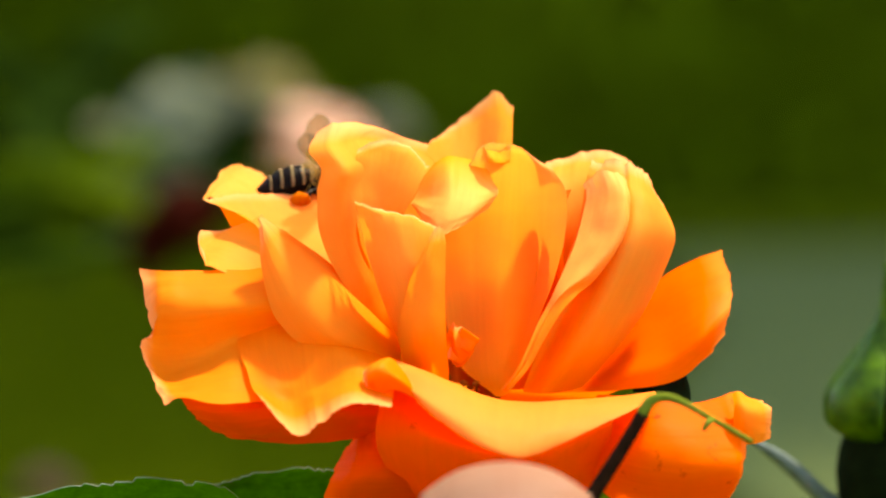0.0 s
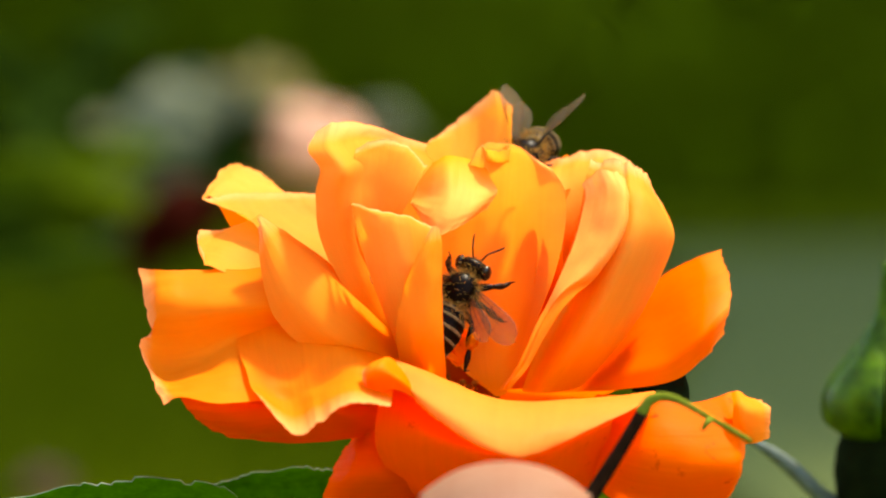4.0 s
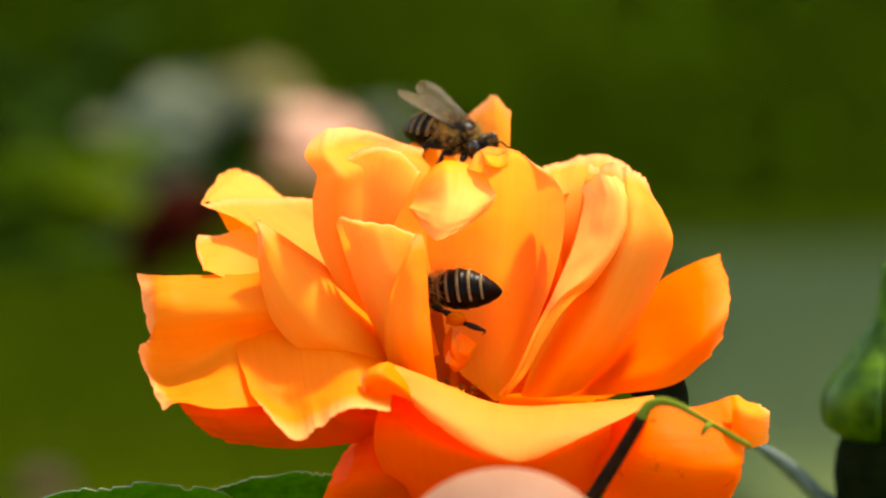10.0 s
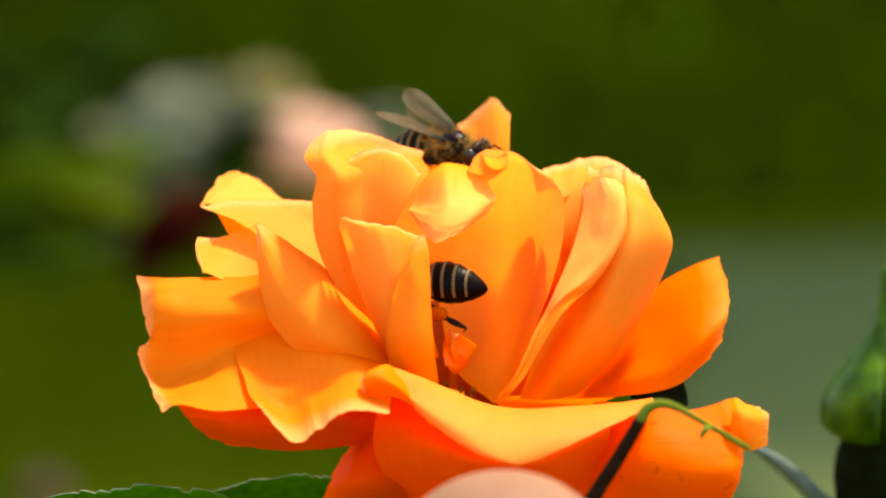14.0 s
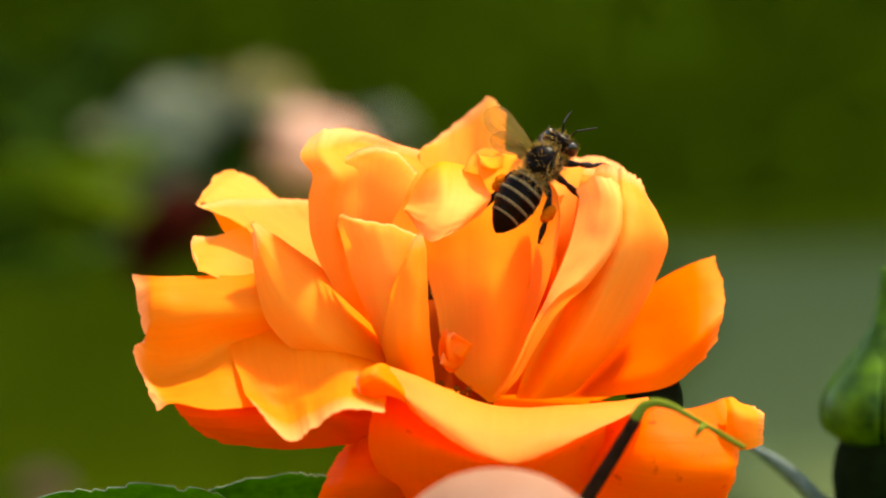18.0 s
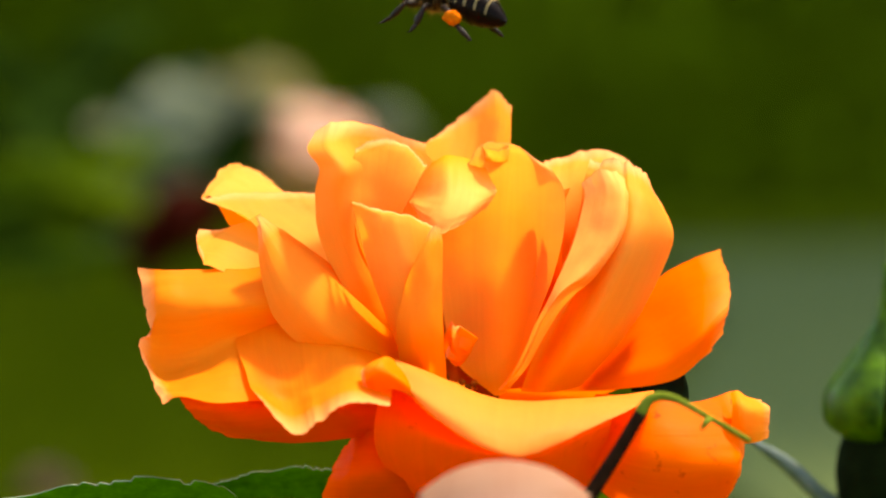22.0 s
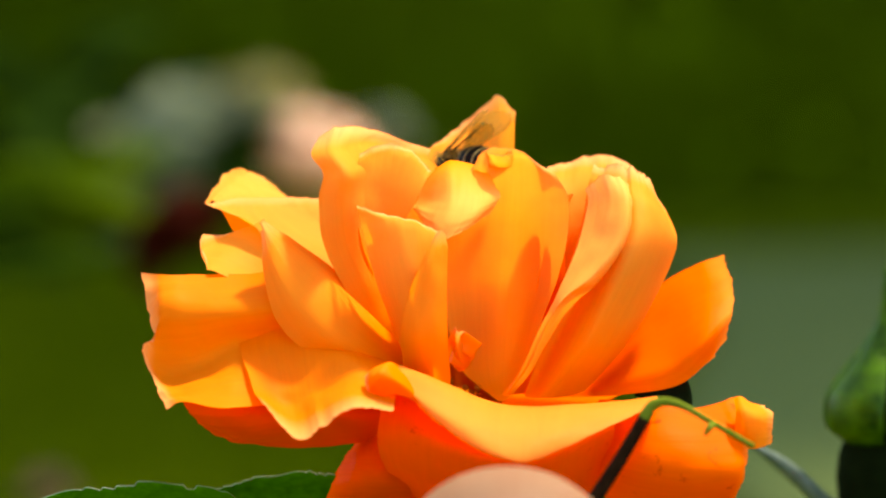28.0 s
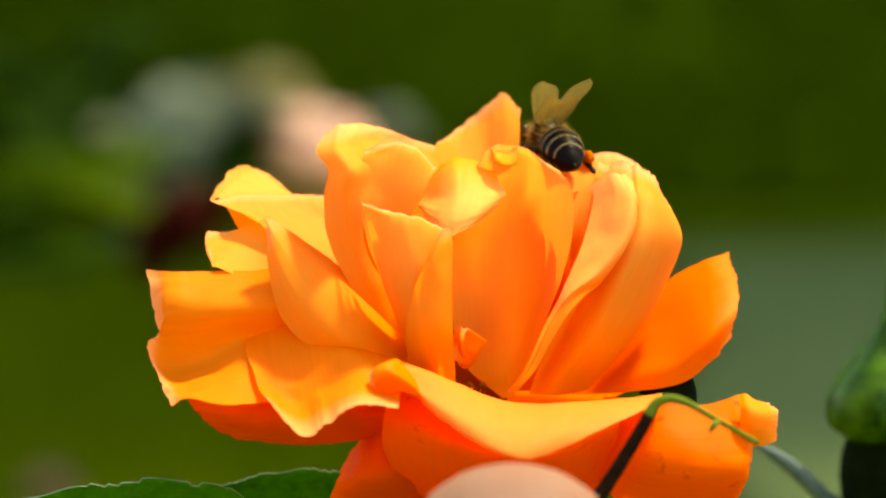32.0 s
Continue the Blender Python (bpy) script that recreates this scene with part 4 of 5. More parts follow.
def placed(thing, spot, lean=0.0, turn=0.0, face=0.0):
    thing.matrix_basis = Matrix.Translation(near(*spot)) @ pose(0, 0, 0, face, lean, turn)
    return thing


def build_bud():
    """A green rosebud wrapped in its sepals, on a thick stem."""
    bud = new("rosebud")
    bud.empty_display_size = 0.01
    tagged(bud, "closed green rosebud wrapped in pointed sepals", "rosebud")
    bud.matrix_basis = Matrix.Translation(near(*(53.3, 50, -20.8)))
    body = lump((0, 0, 5.0), (5.3, 5.3, 8), 16, 20, lambda v: Vector((v.x * (1 - 0.42 * v.z), v.y * (1 - 0.42 * v.z), v.z)))
    piece("body", mesh_of("body", *scaled(body), [SEPAL]), bud)
    for k in range(5):
        a = 2 * math.pi * k / 5 + 0.2
        net = []
        for j, (r, z, w) in enumerate(((5.4, -1.8, 2.8), (7.3, -0.2, 4.0), (7.65, 2.1, 4.3), (7.1, 4.3, 4.0), (4.8, 7.6, 2.7), (2.7, 10.4, 1.6), (1.3, 13.4, 0.9), (0.6, 19, 0.3))):
            net.append([(r * math.cos(a) - q * w * math.sin(a) - q * q * 1.3 * math.cos(a), r * math.sin(a) + q * w * math.cos(a) - q * q * 1.3 * math.sin(a), z) for q in (-1, -0.4, 0.4, 1)])
        piece("sepal", leafy("sepal", sheet(np.array(net) * MM, 13, 25), 0.3 * MM, [SEPAL]), bud)
    # near-black green paints the shade on the bud's underside
    hip = lump((0, 0, -6.2), (6.2, 6.2, 8.8))
    piece("hip", mesh_of("hip", *scaled(hip), [DARKGREEN_AND_SHADE]), bud)
    stem_to_ground(bud, None, (0.08, 0.12, -0.01), 2.6, False)
    return bud


def build_pink():
    """A half-open pink rose: broad petals wrapped about one another into a smooth dome."""
    thing = new("pink_rose")
    thing.empty_display_size = 0.01
    tagged(thing, "pale pink half open rose bloom before the orange rose", "rose")
    thing.matrix_basis = Matrix.Translation(near(*(6.2, -66, -33.3)))
    cap = [[(x, y, math.sqrt(max(0, 160 - x * x - y * y)) - 0.4) for x in (-8.4, -4.5, 0, 4.5, 8.4)] for y in (8.2, 4, 0, -4, -8.2)]
    piece("petal", leafy("petal", sheet(np.array(cap) * MM, 25, 25), 0.3 * MM, [PETAL_PINK]), thing)
    for k in range(7):
        a = k * 2.4 - 1.9
        r = 12.2 - 0.35 * k
        net = []
        for j in range(5):
            up = radians(-70 + (130 - 4 * k) * j / 4)
            row = []
            for i in range(5):
                w = a + (i / 2 - 1) * (1.6 - 0.1 * abs(j - 2))
                rr = r + 0.5 * (i - 2) * 0.3 + 0.2 * math.sin(i * 2 + k)
                row.append((rr * math.cos(up) * math.cos(w), rr * math.cos(up) * math.sin(w), rr * math.sin(up)))
            net.append(row)
        piece("petal", leafy("petal", sheet(np.array(net) * MM, 21, 21), 0.3 * MM, [PETAL_PINK], k * 1.3), thing)
    hip = lump((0, 0, -12), (3.4, 3.4, 4.5))
    piece("calyx", mesh_of("calyx", *scaled(hip), [GREEN]), thing)
    stem = tube([(0, 0, -13), (3, 4, -80), (-4, 14, -300), (0, 60, -720)], (1.8, 1.9, 2.4, 3.0), 8, 40)
    piece("stem", mesh_of("stem", *scaled(stem), [STEM]), thing)
    return thing


def build_others():
    global pink_rose, twig
    twig = build_twig()
    build_stalk()
    pink_rose = build_pink()
    build_bud()
    pale = placed(bloom("pale_rose", 0.034, PETAL_PALE, "faded greyish white rose bloom", 12), (-74, 1000, 17.5), -25, 40, -20)
    stem_to_ground(pale, None, (-1.1, 0.95, -0.01))
    blush = placed(bloom("blush_rose", 0.026, PETAL_BLUSH, "soft pink rose bloom with a yellow heart", 11), (-42.5, 1020, 17.5), 5, 10, -10)
    stem_to_ground(blush, None, (-1.0, 1.05, -0.01))
    small = placed(bloom("pale_rose", 0.013, PETAL_PALE, "small faded grey white rose bloom", 14), (-17.9, 1050, 30.8), 10, 60, -10)
    stem_to_ground(small, None, (-0.95, 1.12, -0.01))
    # extra bloom, added to give the soft yellow halo by the pink one
    cream = placed(bloom("cream_rose", 0.0165, PETAL_CREAM, "added pale yellow bloom for the soft halo beside the pink one", 23, 20), (-57, 1120, 43), -10, 30, -10)
    stem_to_ground(cream, None, (-1.05, 1.15, -0.01))
    red = placed(bloom("red_rose", 0.018, PETAL_RED, "dark red withered rose bloom", 17), (-66.3, 850, 0.2), -20, 60, -30)
    stem_to_ground(red, None, (-1.05, 0.9, -0.01))
    far_bud = placed(bloom("pale_rose", 0.009, PETAL_PINK, "small pinkish rose bud among the grass", 19, 14), (-116.5, 1000, -73.2), 0, 0, 0)
    stem_to_ground(far_bud, None, (-0.5, 1.0, -0.01))
    shrub = new("rose_bush")
    shrub.empty_display_size = 0.05
    shrub.matrix_basis = Matrix.Translation((-0.45, 0.95, 0))
    tagged(shrub, "leafy green rose bush behind the blooms", "bush")
    rng = random.Random(21)
    inv = shrub.matrix_basis.inverted()
    # the last clump, dark leaves, is added as the pale bloom's shaded hollow
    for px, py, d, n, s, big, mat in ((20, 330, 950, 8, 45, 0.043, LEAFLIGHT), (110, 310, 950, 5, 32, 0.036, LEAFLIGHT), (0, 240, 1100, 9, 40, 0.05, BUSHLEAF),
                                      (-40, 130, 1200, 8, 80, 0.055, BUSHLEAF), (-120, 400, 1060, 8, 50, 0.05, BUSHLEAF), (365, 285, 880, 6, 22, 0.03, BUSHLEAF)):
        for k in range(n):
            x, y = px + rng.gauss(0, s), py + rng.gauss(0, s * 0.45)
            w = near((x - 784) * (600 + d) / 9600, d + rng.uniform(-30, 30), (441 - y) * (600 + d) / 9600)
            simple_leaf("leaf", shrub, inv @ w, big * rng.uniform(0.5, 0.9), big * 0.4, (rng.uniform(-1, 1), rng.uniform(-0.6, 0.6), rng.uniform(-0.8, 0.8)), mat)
    for k in range(5):
        top = inv @ near(-180 + 6 * k, 1000, 15 + 11 * k)
        line = [(0.02 * k, 0, -0.01), (0.01 * k - 0.01, 0.02, 0.3), tuple(top)]
        piece("cane", mesh_of("cane", *tube(line, (0.005, 0.004, 0.002), 8, 20), [STEM]), shrub)



# ---- the bees ----
def build_bee():
    """A honeybee, head along +y, back along +z, origin in the middle of the thorax; millimetres."""
    bee = new("honeybee")
    bee.empty_display_size = 0.005
    tagged(bee, "striped brown honeybee with orange pollen on its hind legs", "bee", "bees at the rose")
    rng = random.Random(3)

    def add(name, body, mat, parent=bee, label=""):
        return piece(name, mesh_of(name, *scaled(body, BEE), [mat]), parent, label)

    thorax = add("thorax", lump((0, 0, 0), (1.95, 2.1, 1.85)), CHITIN)
    hair_v, hair_f = [], []
    for k in range(2200):
        d = Vector((rng.gauss(0, 1), rng.gauss(0, 1), rng.gauss(0.25, 1))).normalized()
        if k <= 1250 and d.z > 0.62 and d.x * d.x + d.y * d.y < 0.55:
            d = Vector((d.x * 1.6, d.y * 1.6 - 0.5, 0.45)).normalized()
        if k > 1750:
            p = Vector((d.x * 1.5, d.y * 0.9 + 2.9, d.z * 1.3 - 0.35))
        elif k > 1250:
            p = Vector((d.x * 1.75, -2.4 + d.y * 0.7, d.z * 1.7))
        else:
            p = Vector((d.x * 1.9, d.y * 2.05, d.z * 1.8))
        q = p + (d + Vector((rng.gauss(0, 0.3), rng.gauss(-0.2, 0.3), rng.gauss(0, 0.3)))) * rng.uniform(0.4, 0.95)
        s = d.cross(Vector((rng.gauss(0, 1), rng.gauss(0, 1), rng.gauss(0, 1)))).normalized() * 0.028
        o = len(hair_v)
        hair_v += [p - s, p + s, q]
        hair_f.append((o, o + 1, o + 2))
    add("fur", (hair_v, hair_f), HAIR, thorax, "tan hairs on the thorax")

    # abdomen: six overlapping rings, each with a pale hair band at its front edge
    def belly(y):
        s = (-1.5 - y) / 7.0
        r = 2.2 * math.sin(math.pi * min(0.996, 0.02 + 0.98 * s) ** 0.8) ** 0.6
        return max(r, 0.12), -0.15 - 0.075 * (y + 1.5) ** 2 * 0.35
    ys = [-1.5 - 7.0 * k / 48 for k in range(49)]
    sides = 24
    verts, faces = [], []
    for k, y in enumerate(ys):
        r, z = belly(y)
        step = 1.0 + 0.05 * ((k / 8.0) % 1.0) if k < 47 else 1.0
        for q in range(sides):
            w = 2 * math.pi * q / sides
            verts.append((r * step * math.cos(w) * 1.0, y, z + r * step * math.sin(w) * 0.92))
    for k in range(48):
        for q in range(sides):
            q2 = (q + 1) % sides
            faces.append((k * sides + q, k * sides + q2, (k + 1) * sides + q2, (k + 1) * sides + q))
    faces += [tuple(range(sides)), tuple(range(48 * sides + sides - 1, 48 * sides - 1, -1))]
    abdomen = add("abdomen", (verts, faces), CHITIN, label="glossy dark brown banded abdomen")
    for b, (k, wide) in enumerate(((4, 2.6), (11, 2.2), (19, 2.2), (27, 2.0), (35, 1.6))):
        verts, faces = [], []
        for j in range(5):
            y = -1.5 - 7.0 * (k + wide * j / 4) / 48
            r, z = belly(y)
            r = r * (1.0 + 0.05 * (((k + wide * j / 4) / 8.0) % 1.0)) + (0.07 if 0 < j < 4 else 0.02)
            for q in range(41):
                w = radians(2 + 176 * q / 40)
                verts.append((r * math.cos(w), y + 0.05 * math.sin(q * 2.7), z + r * math.sin(w) * 0.92))
        for j in range(4):
            for q in range(40):
                faces.append((j * 41 + q, j * 41 + q + 1, (j + 1) * 41 + q + 1, (j + 1) * 41 + q))
        add("band", (verts, faces), BAND, abdomen, "pale hair band")
    head = add("head", lump((0, 2.95, -0.45), (1.75, 0.95, 1.6), shape=lambda v: Vector((v.x * (1 + 0.15 * v.z), v.y, v.z))), CHITIN)
    for s in (-1, 1):
        add("eye", lump((1.45 * s, 2.95, -0.2), (0.55, 0.75, 1.15), 10, 14), EYE_DARK, head)
        add("antenna", tube([(0.35 * s, 3.7, -0.1), (0.8 * s, 4.5, 0.5), (0.95 * s, 4.8, 0.45), (1.5 * s, 6.0, -0.6), (1.7 * s, 6.6, -1.1)],
                            (0.10, 0.09, 0.10, 0.10, 0.07), 8, 22), CHITIN, head)
        # legs: thigh, shank, foot
        for name_at, reach in enumerate((((0.9, 1.3, -1.2), (2.6, 2.3, -1.2), (3.2, 3.4, -2.9), (3.5, 4.3, -3.6)),
                                         ((1.0, 0.0, -1.4), (2.9, -0.2, -1.0), (3.9, 0.0, -3.0), (4.7, 0.1, -3.7)),
                                         ((0.9, -1.3, -1.3), (2.5, -2.4, -0.8), (3.2, -4.6, -2.5), (3.6, -6.5, -3.5)))):
            pts = [(x * s, y, z) for x, y, z in reach]
            leg = add("leg", joined(tube([pts[0], Vector(pts[0]).lerp(Vector(pts[1]), 0.5), pts[1]], (0.30, 0.42, 0.26), 8, 7), tube([pts[1], Vector(pts[1]).lerp(Vector(pts[2]), 0.6), pts[2]], (0.22, 0.50 if name_at == 2 else 0.36, 0.26), 8, 8),
                                    tube([pts[2], Vector(pts[2]).lerp(Vector(pts[3]), 0.4), pts[3]], (0.24, 0.34 if name_at == 2 else 0.24, 0.12), 8, 8), tube([pts[3], tuple(Vector(pts[3]) + Vector((0.35 * s, 0.3, -0.15)))], (0.09, 0.05), 6, 4)), LEG)
            if name_at == 2:
                c = Vector(pts[1]).lerp(Vector(pts[2]), 0.62) + Vector((0.3 * s, 0, 0.2))
                add("pollen_load", lump(c, (0.62, 1.0, 0.8), 12, 16, lambda v: v * (1 + 0.3 * noise.noise(v * 2.2))), POLLEN, leg, "lump of orange pollen")
    # wings, each about its hinge
    wings = []
    for s in (-1, 1):
        for long, wide, hinge in ((8.6, 2.9, (1.15, 0.55, 1.35)), (6.0, 2.3, (1.2, -0.35, 1.2))):
            nu, nv = 9, 31
            grid = np.zeros((nv, nu, 3))
            for j in range(nv):
                v = j / (nv - 1)
                end = math.sqrt(max(0.0, 1 - (max(0.0, v - 0.72) / 0.28) ** 2))
                w = wide * max(0.04, (0.14 + 0.86 * math.sin(math.pi / 2 * min(1, v / 0.72)) ** 1.2) * end)
                droop = 0.45 * wide * (1 - end)
                for i in range(nu):
                    u = i / (nu - 1)
                    grid[j, i] = (s * long * v, (0.15 * long * v - w * u - 0.9 * v * v - droop), 0.12 * math.sin(u * 6) * v - 0.25 * u)
            wing = piece("wing", leafy("wing", grid * BEE, 0.03 * MM, [WING]), bee, "clear veined wing")
            wing.matrix_basis = pose(hinge[0] * s * BEE, hinge[1] * BEE, hinge[2] * BEE)
            lines = []
            for u in (0.03, 0.25, 0.5, 0.78):
                top = 0.97 if u < 0.1 else 0.82
                lines.append(tube([grid[int(q * (nv - 1)), 0] * (1 - u) + grid[int(q * (nv - 1)), nu - 1] * u + np.array((0, 0, 0.03)) for q in (0.0, 0.25, 0.5, 0.75, top)],
                                  (0.06, 0.036, 0.025, 0.02, 0.014), 5, 16))
            for q in (0.45, 0.66):
                lines.append(tube([grid[int(q * (nv - 1)), k] + np.array((0, 0, 0.03)) for k in (1, 3, 5, 7)], (0.016, 0.016, 0.016, 0.014), 5, 8))
            add("wing_vein", joined(*lines), CHITIN, wing)
            wings.append((wing, s, hinge))
    return bee, wings


def wing_pose(s, hinge, sweep, lift, twist=20):
    return Matrix.Translation(Vector((hinge[0] * s, hinge[1], hinge[2])) * BEE) @ pose(0, 0, 0, 0, 0, -s * sweep) @ pose(0, 0, 0, twist, -s * lift, 0)


def perch(x, y, z, ahead, back):
    """A bee's pose: place in millimetres in the view's space, where its head points and where its back faces (right, away, up)."""
    f = Vector(ahead).normalized()
    b = Vector(back)
    b = (b - f * b.dot(f)).normalized()
    r = f.cross(b)
    m = Matrix((r, f, b)).transposed().to_4x4()
    return VIEW @ Matrix.Translation((x * MM, y * MM, z * MM)) @ m


# ---- what moves ----
def motions():
    # the rose nods: seconds, millimetres to the right and up, degrees of lean
    SWAY = [
        (0.0, -0.02, -0.18, -0.00),
        (0.5, -0.02, -0.18, 0.01),
        (1.0, -0.02, -0.18, 0.01),
        (1.5, 0.09, -0.19, 0.04),
        (2.0, 0.08, -0.24, -0.11),
        (2.5, -0.00, -0.17, 0.02),
        (3.0, 0.03, -0.29, -0.02),
        (3.5, 0.14, -0.23, 0.02),
        (5.5, -0.03, -0.28, 0.01),
        (6.0, -0.01, -0.28, 0.03),
        (6.5, -0.01, -0.27, -0.03),
        (7.0, -0.02, -0.25, -0.00),
        (7.5, -0.08, -0.48, -0.13),
        (8.0, -0.11, -0.55, -0.06),
        (8.5, -0.08, -0.51, -0.19),
        (9.0, 0.07, -0.45, -0.14),
        (9.5, 0.09, -0.55, -0.14),
        (10.0, 0.05, -0.57, -0.09),
        (10.5, -0.01, -0.32, -0.13),
        (11.0, -0.04, -0.53, -0.06),
        (11.5, -0.05, -0.52, -0.13),
        (12.0, -0.22, -0.79, -0.11),
        (12.5, -0.02, -0.55, -0.03),
        (13.0, 0.01, -0.66, -0.15),
        (13.5, -0.11, -0.84, 0.03),
        (14.0, 0.00, -0.50, -0.04),
        (14.5, 0.02, -0.36, 0.04),
        (16.5, -0.25, -0.95, 0.16),
        (17.0, -0.46, -1.26, -0.33),
        (17.5, -0.31, -0.74, 0.07),
        (18.0, -0.41, -0.31, 0.04),
        (18.5, -0.48, -0.59, -0.06),
        (19.0, -0.28, -0.11, 0.06),
        (19.5, -0.21, -0.10, 0.03),
        (20.0, -0.34, -0.16, 0.00),
        (20.5, -0.26, -0.47, 0.15),
        (21.0, -0.25, -0.07, 0.08),
        (21.5, -0.16, -0.18, 0.09),
        (22.0, -0.14, -0.03, 0.02),
        (22.5, -0.04, 0.01, 0.04),
        (23.0, -0.02, 0.02, 0.00),
        (23.5, 0.02, -0.02, -0.00),
        (24.0, 0.01, -0.12, 0.01),
        (24.5, -0.03, -0.02, 0.07),
        (25.0, -0.04, 0.08, 0.06),
        (25.5, -0.10, 0.18, 0.09),
        (27.5, 0.06, -0.13, 0.06),
        (28.0, 0.13, -0.16, 0.09),
        (28.5, -0.02, -0.07, 0.03),
        (29.0, 0.06, 0.08, 0.14),
        (29.5, -0.00, 0.06, 0.09),
        (30.0, -0.02, 0.04, 0.24),
        (30.5, 0.03, -0.05, 0.11),
        (31.0, 0.07, -0.33, 0.10),
        (31.5, 0.25, 0.21, 0.18),
        (32.0, 0.31, -0.10, 0.16),
    ]
    walk(rose, [(t, VIEW @ Matrix.Translation((ROOT + Vector((x, 0, z))) * MM) @ pose(0, 0, 0, 0, a, 0)) for t, x, z, a in SWAY])
    base = pink_rose.matrix_basis.copy()
    walk(pink_rose, [(t, VIEW @ Matrix.Translation((x * MM, 0, z * MM * 1.3)) @ VIEW.inverted() @ base) for t, x, z, a in SWAY])
    base2 = twig.matrix_basis.copy()
    walk(twig, [(t, VIEW @ Matrix.Translation((x * MM, 0, z * MM)) @ VIEW.inverted() @ base2) for t, x, z, a in SWAY])
